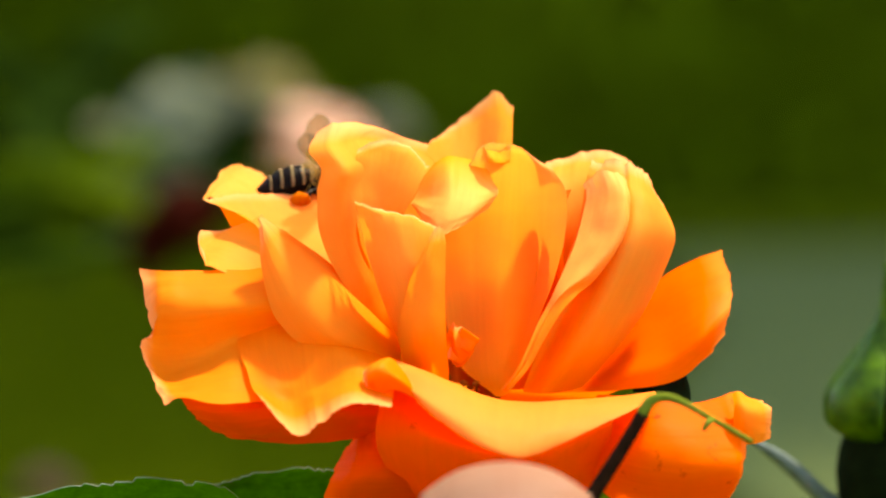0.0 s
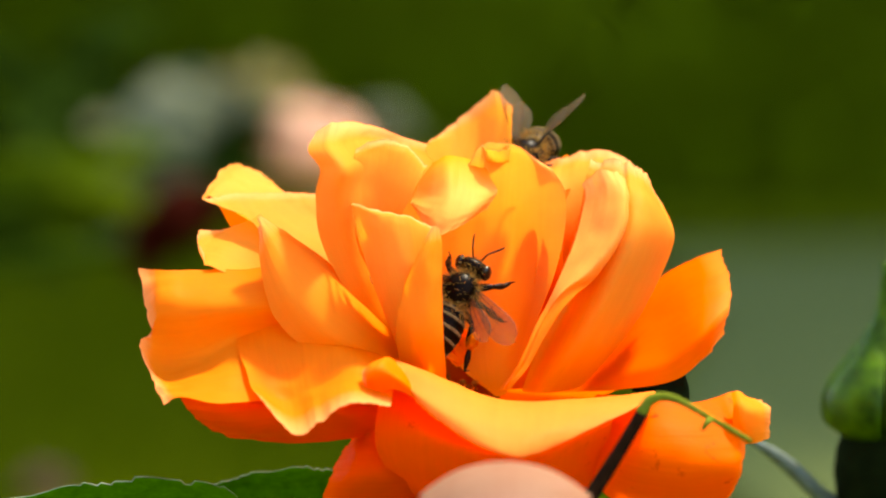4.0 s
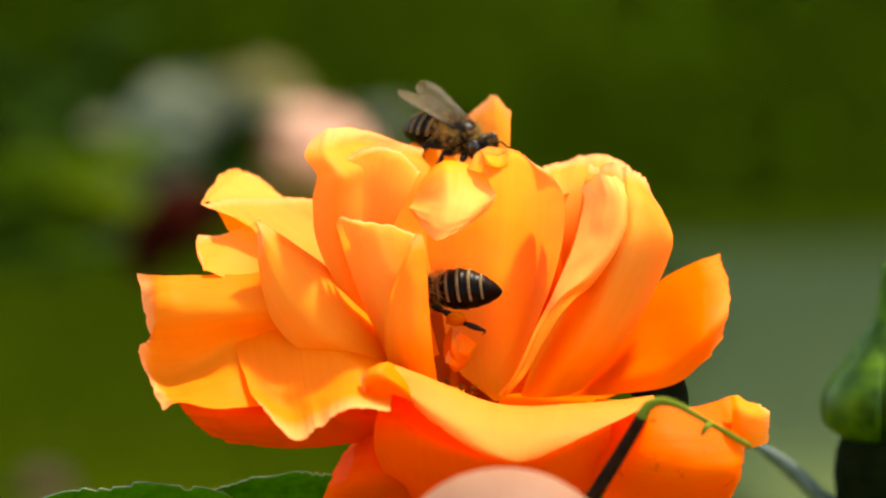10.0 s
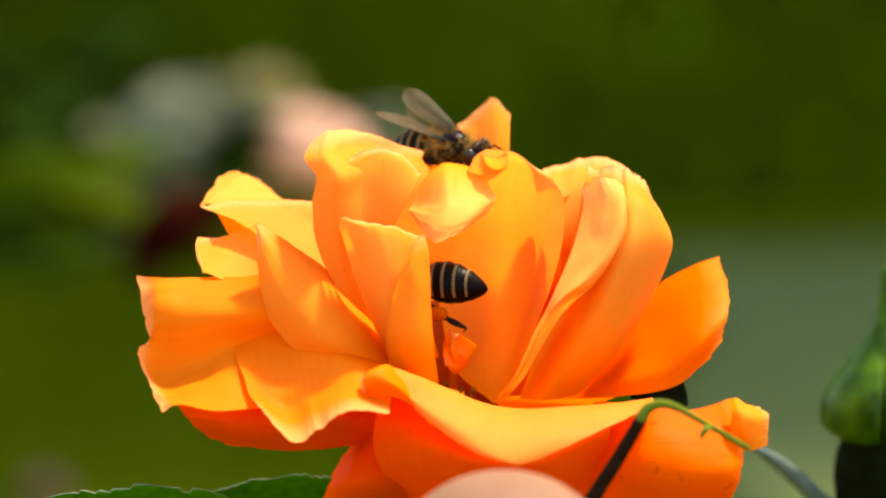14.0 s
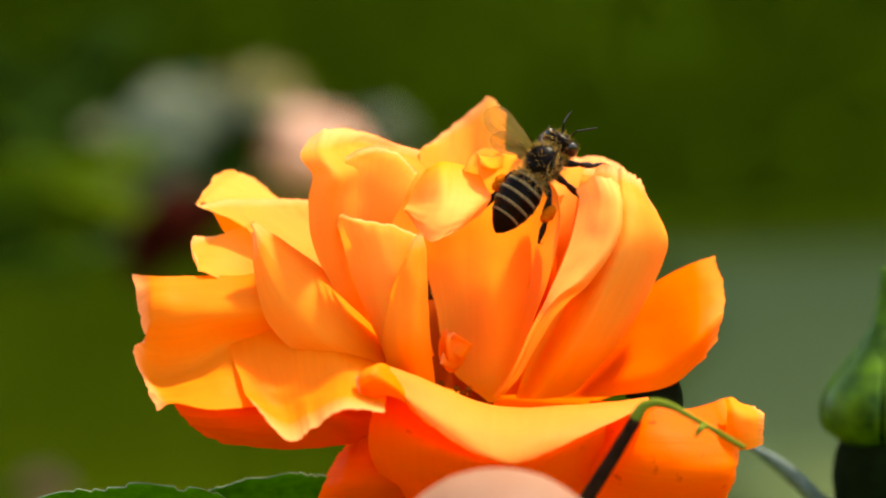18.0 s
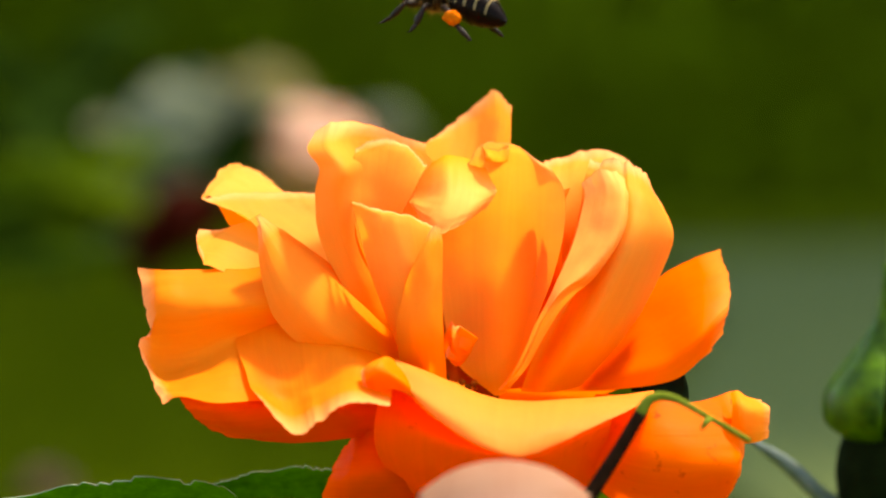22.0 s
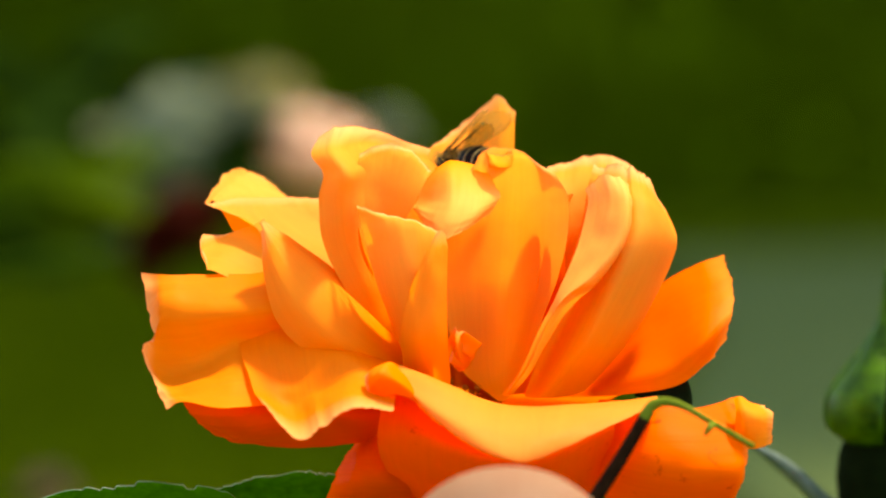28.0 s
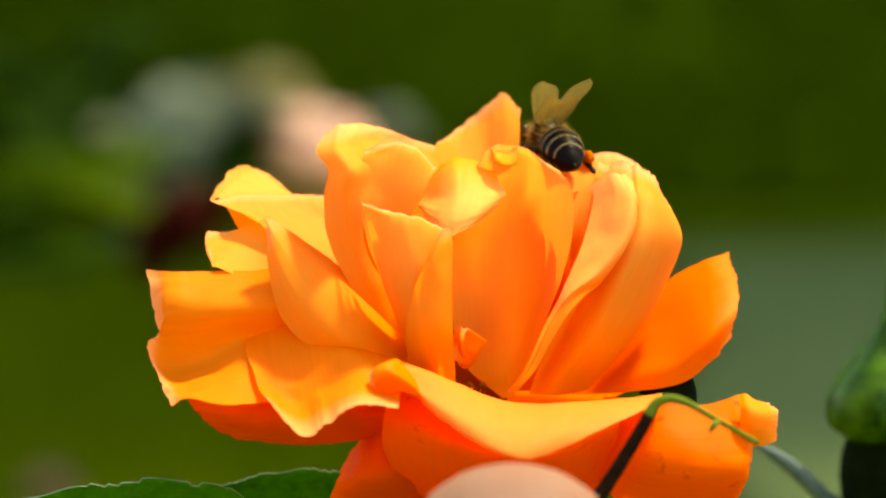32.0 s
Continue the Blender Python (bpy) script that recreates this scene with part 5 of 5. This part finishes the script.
    # seconds, place, where the head points, where the back faces
    walk(bee_one, [(t, perch(x, y, z, f, b)) for t, x, y, z, f, b in [
        (0.00, -12.5, 15.5, 7.6, (0.99, 0.12, 0.03), (0, -0.1, 1)),
        (0.30, -12.4, 15, 7.6, (0.97, 0.24, 0.02), (0, -0.1, 1)),
        (0.60, -10.6, 14, 7.2, (0.80, 0.60, 0.10), (0, 0, 1)),
        (0.90, -10.1, 8, 6.9, (0.22, 0.95, 0.15), (-0.1, 0, 1)),
        (1.05, -10.1, 8, 6.9, (0.10, 0.97, 0.15), (-0.1, 0, 1)),
        (1.20, -9.6, 11, 6.8, (-0.56, 0.82, 0.10), (0, -0.1, 1)),
        (1.50, -12.21, 5, 5.21, (-0.99, -0.10, -0.10), (0, -0.2, 1)),
        (1.70, -23.03, 0, 4.95, (-0.97, -0.20, -0.15), (0, -0.2, 1)),
        (1.90, -25.79, -8, -1.92, (-0.48, -0.43, -0.77), (-0.3, -0.9, 0.6)),
        (2.00, -29.2, -9, -0.7, (-0.71, -0.20, -0.67), (-0.3, -0.6, 0.8)),
        (2.10, -29.21, -10, 0.09, (-0.91, -0.10, -0.40), (-0.2, -0.4, 1)),
        (2.20, -44.46, -10, 8.38, (-0.78, 0.62, 0.00), (-0.1, -0.4, 1)),
        (2.30, -54.91, -10, 18.82, (0.00, 0.95, 0.30), (0, -0.3, 1)),
        (2.40, -44.47, -10, 29.25, (0.76, 0.61, 0.20), (0, -0.3, 1)),
        (2.50, -28.1, -12, 23.94, (0.97, 0.10, 0.20), (0, -0.3, 1)),
        (2.70, -13.85, -18, 8.2, (0.86, 0.41, 0.30), (-0.2, -0.5, 0.9)),
        (2.90, -6.98, -18, 4.05, (0.42, 0.75, 0.50), (0, -0.6, 0.75)),
        (3.00, -3.7, -18, 4.4, (0.28, 0.81, 0.51), (0, -0.5, 0.8)),
        (3.10, 1.54, -17, 0.29, (0.00, 0.71, 0.71), (0, -0.7, 0.7)),
        (3.30, 2.83, -14, -3.35, (-0.10, 0.30, 0.95), (0.2, -0.95, 0.3)),
        (3.50, 2.43, -8, -3.97, (0.55, 0.30, 0.78), (-0.1, -0.95, 0.4)),
        (5.50, 1.9, -6.5, -5.6, (-0.15, 0.15, 0.98), (0.2, -0.95, 0.2)),
        (6.00, 2.7, -6.5, -4.9, (0.08, 0.15, 0.98), (0.2, -0.95, 0.2)),
        (6.50, 2.8, -6.5, -7.0, (-0.28, 0.15, 0.95), (0.15, -0.95, 0.2)),
        (7.00, 3.15, -6, -5.59, (-0.81, 0.10, 0.58), (0.3, -0.9, 0.3)),
        (7.50, 1.62, -5, -4.16, (-0.98, 0.15, 0.15), (0, -0.85, 0.55)),
        (8.00, -0.9, -4, -5.3, (-0.98, 0.20, -0.02), (0, -0.7, 0.7)),
        (9.00, -1.42, -4, -3.9, (-0.98, 0.20, 0.08), (0, -0.7, 0.7)),
        (10.00, -2.41, -4, -4.9, (-0.97, 0.20, -0.15), (0, -0.6, 0.8)),
        (11.00, -3.09, -4, -5.62, (-0.90, 0.25, -0.35), (-0.1, -0.6, 0.8)),
        (12.00, -3.88, -4, -7.24, (-0.86, 0.25, -0.45), (-0.3, -0.6, 0.8)),
        (13.00, -4.29, -4, -5.41, (-0.93, 0.34, -0.10), (0, -0.6, 0.8)),
        (14.00, -3.79, -4, -3.25, (-0.95, 0.30, -0.02), (0, -0.7, 0.7)),
        (14.30, 2.84, -6, -2.83, (-0.63, 0.10, 0.77), (0.2, -0.95, 0.3)),
        (14.50, 2.66, -6, -1.3, (-0.56, 0.10, 0.82), (0.2, -0.95, 0.3)),
        (15.50, 2.41, -6, -2.03, (-0.52, 0.10, 0.85), (0.2, -0.95, 0.3)),
        (16.50, 1.8, -6, -6.46, (-0.78, 0.10, 0.62), (0.2, -0.9, 0.35)),
        (16.80, 0.73, -6, -6.82, (-0.88, 0.10, 0.47), (0.2, -0.9, 0.4)),
        (17.10, 0.76, -6, -6.81, (-0.92, 0.10, 0.37), (0.2, -0.9, 0.4)),
        (17.40, 3.37, -8, -0.23, (-0.40, 0.10, 0.91), (0.2, -0.95, 0.2)),
        (17.60, 4.49, -9, 1.93, (-0.03, 0.10, 0.99), (0.1, -0.95, 0.2)),
        (17.80, 7.82, -8, 3.15, (0.43, 0.10, 0.90), (-0.1, -0.95, 0.2)),
        (18.00, 11.49, -3, 9.69, (0.61, 0.20, 0.76), (-0.2, -0.9, 0.4)),
        (18.15, 10.88, 6, 12.68, (-0.15, 0.50, 0.85), (0, -0.8, 0.6)),
        (18.30, 10.64, 12, 14.28, (-0.95, 0.10, 0.31), (0.3, -0.2, 0.9)),
        (18.60, 10.76, 20, 13.39, (-0.93, 0.10, 0.36), (0.3, -0.2, 0.9)),
        (19.00, 11.46, 22, 13.88, (-0.96, 0.10, 0.26), (0.3, -0.2, 0.9)),
        (19.20, 11.29, 23, 13.83, (-0.96, 0.10, 0.26), (0.3, -0.2, 0.9)),
        (19.50, 7.3, 25, 11.55, (-0.99, 0.11, 0.11), (0.2, -0.2, 0.9)),
        (19.80, 3.98, 26, 7.8, (-0.91, 0.41, 0.00), (0, 0, 1)),
        (20.20, 4.45, 26, 7.55, (-0.30, 0.95, 0.10), (0, 0, 1)),
        (20.60, 6.2, 25, 10.87, (0.70, 0.70, 0.10), (0, 0, 1)),
        (20.70, 7.82, 24, 11.01, (0.99, 0.00, 0.10), (0, 0, 1)),
        (20.80, 9.41, 22, 11.39, (0.62, -0.78, 0.10), (0, 0.1, 1)),
        (21.00, 9.07, 22, 10.67, (0.41, -0.91, 0.00), (0, 0.1, 1)),
        (21.20, 9.09, 22, 11.49, (0.30, -0.95, 0.10), (0, 0.1, 1)),
        (21.30, 9.42, 22, 11.93, (0.30, -0.90, 0.30), (0, 0.3, 1)),
        (21.40, 12.87, 16, 16.62, (0.40, -0.40, 0.82), (-0.3, 0.85, 0.4)),
        (21.50, 12.75, 10, 26.61, (0.70, 0.10, 0.70), (-0.7, 0.2, 0.7)),
        (21.70, 13.97, 20, 39.96, (0.21, 0.83, 0.52), (-0.3, -0.3, 0.9)),
        (21.85, 11, 20, 37.8, (-0.75, 0.65, 0.11), (0, -0.2, 1)),
        (22.00, -0.5, 10, 28.5, (-0.87, 0.46, 0.20), (0, -0.1, 1)),
        (22.20, -14.43, 20, 40.01, (-0.81, 0.30, 0.51), (0, 0, 1)),
        (25.00, -36.4, 120, 63.08, (-0.81, 0.51, 0.30), (0, 0, 1)),
        (32.00, -57.48, 200, 86.84, (-0.81, 0.51, 0.30), (0, 0, 1)),
    ]])
    walk(bee_two, [(t, perch(x, y, z, f, b)) for t, x, y, z, f, b in [
        (0.00, 7.43, 15, 2.43, (0.10, 0.31, 0.94), (0.1, -0.9, 0.3)),
        (1.50, 9.05, 15, 3.05, (0.10, 0.31, 0.94), (0.1, -0.9, 0.3)),
        (2.50, 9.37, 15, 5.5, (0.10, 0.20, 0.97), (0.1, -0.9, 0.3)),
        (2.80, 9.72, 15, 4.49, (0.20, 0.20, 0.96), (0.1, -0.9, 0.3)),
        (3.00, 10.04, 14, 5.41, (0.20, 0.20, 0.96), (0, -0.9, 0.4)),
        (3.10, 10.99, 12, 9.55, (0.64, 0.21, 0.74), (-0.3, -0.5, 0.8)),
        (3.30, 13.86, 9, 11.24, (0.92, -0.32, 0.22), (0, -0.3, 0.9)),
        (3.50, 11.68, 8, 11.76, (0.50, -0.86, 0.10), (0.1, 0.1, 1)),
        (4.20, 9.54, 12, 9.3, (-0.41, -0.82, -0.41), (0, -0.3, 1)),
        (5.50, 6.43, 16, 6.19, (-0.97, -0.20, -0.10), (0, 0, 1)),
        (6.80, 0.69, 18, 5.94, (-0.96, -0.20, 0.20), (0, 0, 1)),
        (7.10, -0.45, 18, 9.83, (-0.60, -0.70, 0.40), (0, 0.3, 1)),
        (7.30, -0.9, 17, 13.48, (-0.21, -0.93, 0.31), (0, 0.3, 1)),
        (7.50, -2.36, 16, 13.47, (-0.60, -0.80, 0.10), (0, 0.1, 1)),
        (7.70, -2.83, 15, 9.79, (-0.97, -0.11, -0.22), (0, 0, 1)),
        (8.00, -3.18, 13, 5.59, (-0.80, 0.60, 0.10), (0, 0, 1)),
        (8.40, -5.03, 13, 6.55, (-0.10, 0.97, 0.20), (0, 0, 1)),
        (8.70, -5.64, 13, 9.15, (0.72, 0.52, 0.46), (-0.3, 0, 1)),
        (9.00, -6.2, 12, 11.0, (0.80, -0.21, 0.56), (-0.4, -0.1, 0.9)),
        (9.30, -0.64, 11, 13.27, (0.91, -0.41, -0.10), (0, -0.2, 1)),
        (9.50, -0.47, 11, 12.73, (0.36, -0.84, -0.41), (0.1, -0.5, 0.9)),
        (10.00, 2.50, 11, 12.50, (0.72, -0.62, -0.28), (0.25, -0.6, 0.75)),
        (10.50, 1.20, 11, 12.00, (0.61, -0.63, -0.49), (0.25, -0.6, 0.75)),
        (11.00, 1.20, 11, 11.80, (0.61, -0.63, -0.49), (0.25, -0.6, 0.75)),
        (11.50, 1.20, 11, 11.80, (0.61, -0.63, -0.49), (0.25, -0.6, 0.75)),
        (12.00, 1.40, 11, 11.80, (0.77, -0.62, -0.12), (0.25, -0.6, 0.75)),
        (12.50, 1.80, 11, 11.80, (0.83, -0.52, -0.16), (0.25, -0.6, 0.75)),
        (13.00, 2.80, 11, 11.80, (0.86, -0.50, -0.10), (0.25, -0.6, 0.75)),
        (13.50, 1.80, 11, 11.60, (0.82, -0.52, -0.20), (0.25, -0.6, 0.75)),
        (14.00, 1.50, 11, 11.60, (0.83, -0.52, -0.14), (0.25, -0.6, 0.75)),
        (14.30, 0.58, 11, 12.56, (0.76, -0.46, -0.46), (0.3, -0.5, 0.85)),
        (14.50, 0.58, 11, 12.10, (0.64, -0.43, -0.64), (0.3, -0.5, 0.8)),
        (15.20, -1.39, 10, 6.75, (0.32, 0.00, -0.95), (0.2, -0.9, 0.3)),
        (16.30, -2.47, 15, -3.21, (0.00, 0.10, -0.99), (0.1, -0.95, 0.2)),
        (18.00, -2.71, 15, -3.79, (-0.65, 0.11, -0.75), (-0.4, -0.75, 0.5)),
        (20.00, -2.87, 15, -4.5, (-0.93, 0.21, -0.31), (0, -0.3, 0.9)),
        (22.50, -2.84, 15, -4.46, (-0.52, 0.83, -0.21), (0, 0, 1)),
        (25.50, -0.6, 16, -3.46, (0.00, 0.99, -0.10), (0, 0.1, 1)),
        (26.50, 1.02, 17, 1.47, (0.20, 0.97, -0.10), (0, 0.1, 1)),
        (27.50, 2.7, 14, 8.4, (-0.30, 0.95, 0.00), (0, 0.1, 1)),
        (28.00, 1.3, 13, 9.7, (-0.6, 0.78, -0.08), (0, 0.1, 1)),
        (28.20, 1.6, 13, 9.7, (-0.45, 0.87, 0.05), (0, 0.1, 1)),
        (28.60, 2.6, 13, 9.8, (0.25, 0.92, 0.25), (-0.1, -0.2, 0.95)),
        (29.00, 2.9, 12, 10.0, (0.52, 0.74, 0.42), (-0.2, -0.35, 0.9)),
        (29.20, 3.8, 11, 9.4, (0.86, 0.51, 0.00), (-0.2, -0.1, 0.95)),
        (29.40, 4.3, 10, 8.6, (0.95, 0.30, 0.00), (-0.1, -0.1, 1)),
        (29.70, 7.39, 9, 9.42, (0.94, 0.21, 0.26), (-0.3, -0.1, 1)),
        (30.00, 8.7, 8, 10.8, (0.93, 0.10, 0.34), (-0.35, -0.1, 1)),
        (30.40, 9.55, 7, 11.47, (0.96, 0.16, 0.21), (-0.2, -0.1, 1)),
        (30.60, 10.75, 10, 12.24, (0.85, 0.50, 0.15), (0, -0.2, 1)),
        (30.80, 12.4, 10.5, 13.05, (0.40, 0.88, 0.25), (0, -0.3, 1)),
        (31.00, 11.8, 10.5, 12.9, (0.00, 0.98, 0.15), (0, -0.15, 0.98)),
        (31.20, 11.5, 11, 12.8, (-0.25, 0.93, 0.20), (0, -0.2, 0.95)),
        (31.60, 11.4, 11.5, 12.7, (-0.30, 0.92, 0.20), (0, -0.2, 0.95)),
        (32.00, 11.4, 11.5, 12.6, (-0.32, 0.92, 0.20), (0, -0.2, 0.95)),
    ]])
    # wings: seconds, sweep back, lift, and a twist other than the usual one
    for wings, rows in ((wings_one, [(0, 5, 38), (0.4, 8, 42), (1.0, 30, 58, -40), (1.15, 35, 55, -20), (1.5, 55, 30), (1.9, 40, 45), (2.1, 15, 60), (2.3, 10, -10), (2.5, 10, 50), (2.7, 10, 10), (2.9, 40, 78), (3.1, 40, 78), (3.3, 10, 30), (3.5, 25, 20), (5.5, 25, 20), (6.0, -8, 30, 70), (6.5, 40, 25), (7.0, 68, 40), (7.5, -20, 30), (8.0, -72, -15), (14.02, -72, -15), (14.15, 10, 10), (14.4, 76, 6), (17.3, 78, 6), (17.6, 20, 60), (18.0, 5, 68), (18.3, 45, 45), (19.2, 52, 48), (19.6, 70, 10), (20.5, 76, 6), (21.1, 76, 6), (21.3, 20, 30), (21.4, 10, 20), (21.5, 5, 45), (22.0, 10, 55), (32, 10, 40)]),
                        (wings_two, [(0, 70, 8), (2.9, 70, 20), (3.5, 45, 45), (4.0, 60, 30), (4.6, 74, 8), (7.0, 74, 8), (7.3, 40, 50), (8.0, 70, 10), (9.0, 75, 5), (9.3, 45, 45), (9.5, 40, 45), (10.0, 80, 16, 0), (11.5, 80, 16, 0), (12.0, 78, 16, 0), (13.0, 80, 12, 0), (14.0, 70, 22, 0), (14.5, 50, 40), (16.0, 74, 6), (27.0, 74, 20), (27.5, 84, 20, -20), (28.0, 80, 22, -38), (28.3, 72, 36, -25), (28.6, 66, 42, -10), (29.0, 70, 45, 0), (29.3, 74, 30, 10), (29.7, 78, 20), (30.4, 78, 18), (30.8, 55, 32), (31.0, 56, 24, -30), (31.3, 66, 36, -20), (31.6, 70, 42, -10), (32, 70, 42, -10)])):
        for k, (wing, s, hinge) in enumerate(wings):
            walk(wing, [(row[0], wing_pose(s, hinge, row[1] + 9 * (k % 2), *row[2:])) for row in rows])
    # petals pushed aside a little by the bee in the cleft
    for k, far in ((10, 1.0), (len(PETALS) - 2, 1.0), (9, 0.3), (8, 0.1)):
        for leaf in [PETALS[k]] + LAYERS.get(k, []):
            walk(leaf, [(t, pose(-0.3 * far * q * MM, 0, 0, 0, -3.4 * far * q, 0)) for t, q in ((0, 0.0), (5.5, 0.2), (7.0, 0.5), (8.0, 1.0), (12.0, 1.0), (14.0, 0.8), (17.0, 0.9), (18.5, 0.5), (21.0, 0.1), (32.0, 0.0))])


build_ground()
# height to 11 m and width beyond view are added to shade the lawn
hedge("hedge", -5.0, 13.0, 7.75, 11.0, 2, HEDGE, "clipped dark green garden hedge, unseen upper part added to shade the lawn")
build_rose()
build_others()
bee_one, wings_one = build_bee()
bee_two = copy_thing(bee_one, Matrix.Identity(4))

wings_two = [(o, s, h) for w, s, h in wings_one for o in bee_two.children if o.data == w.data]
motions()
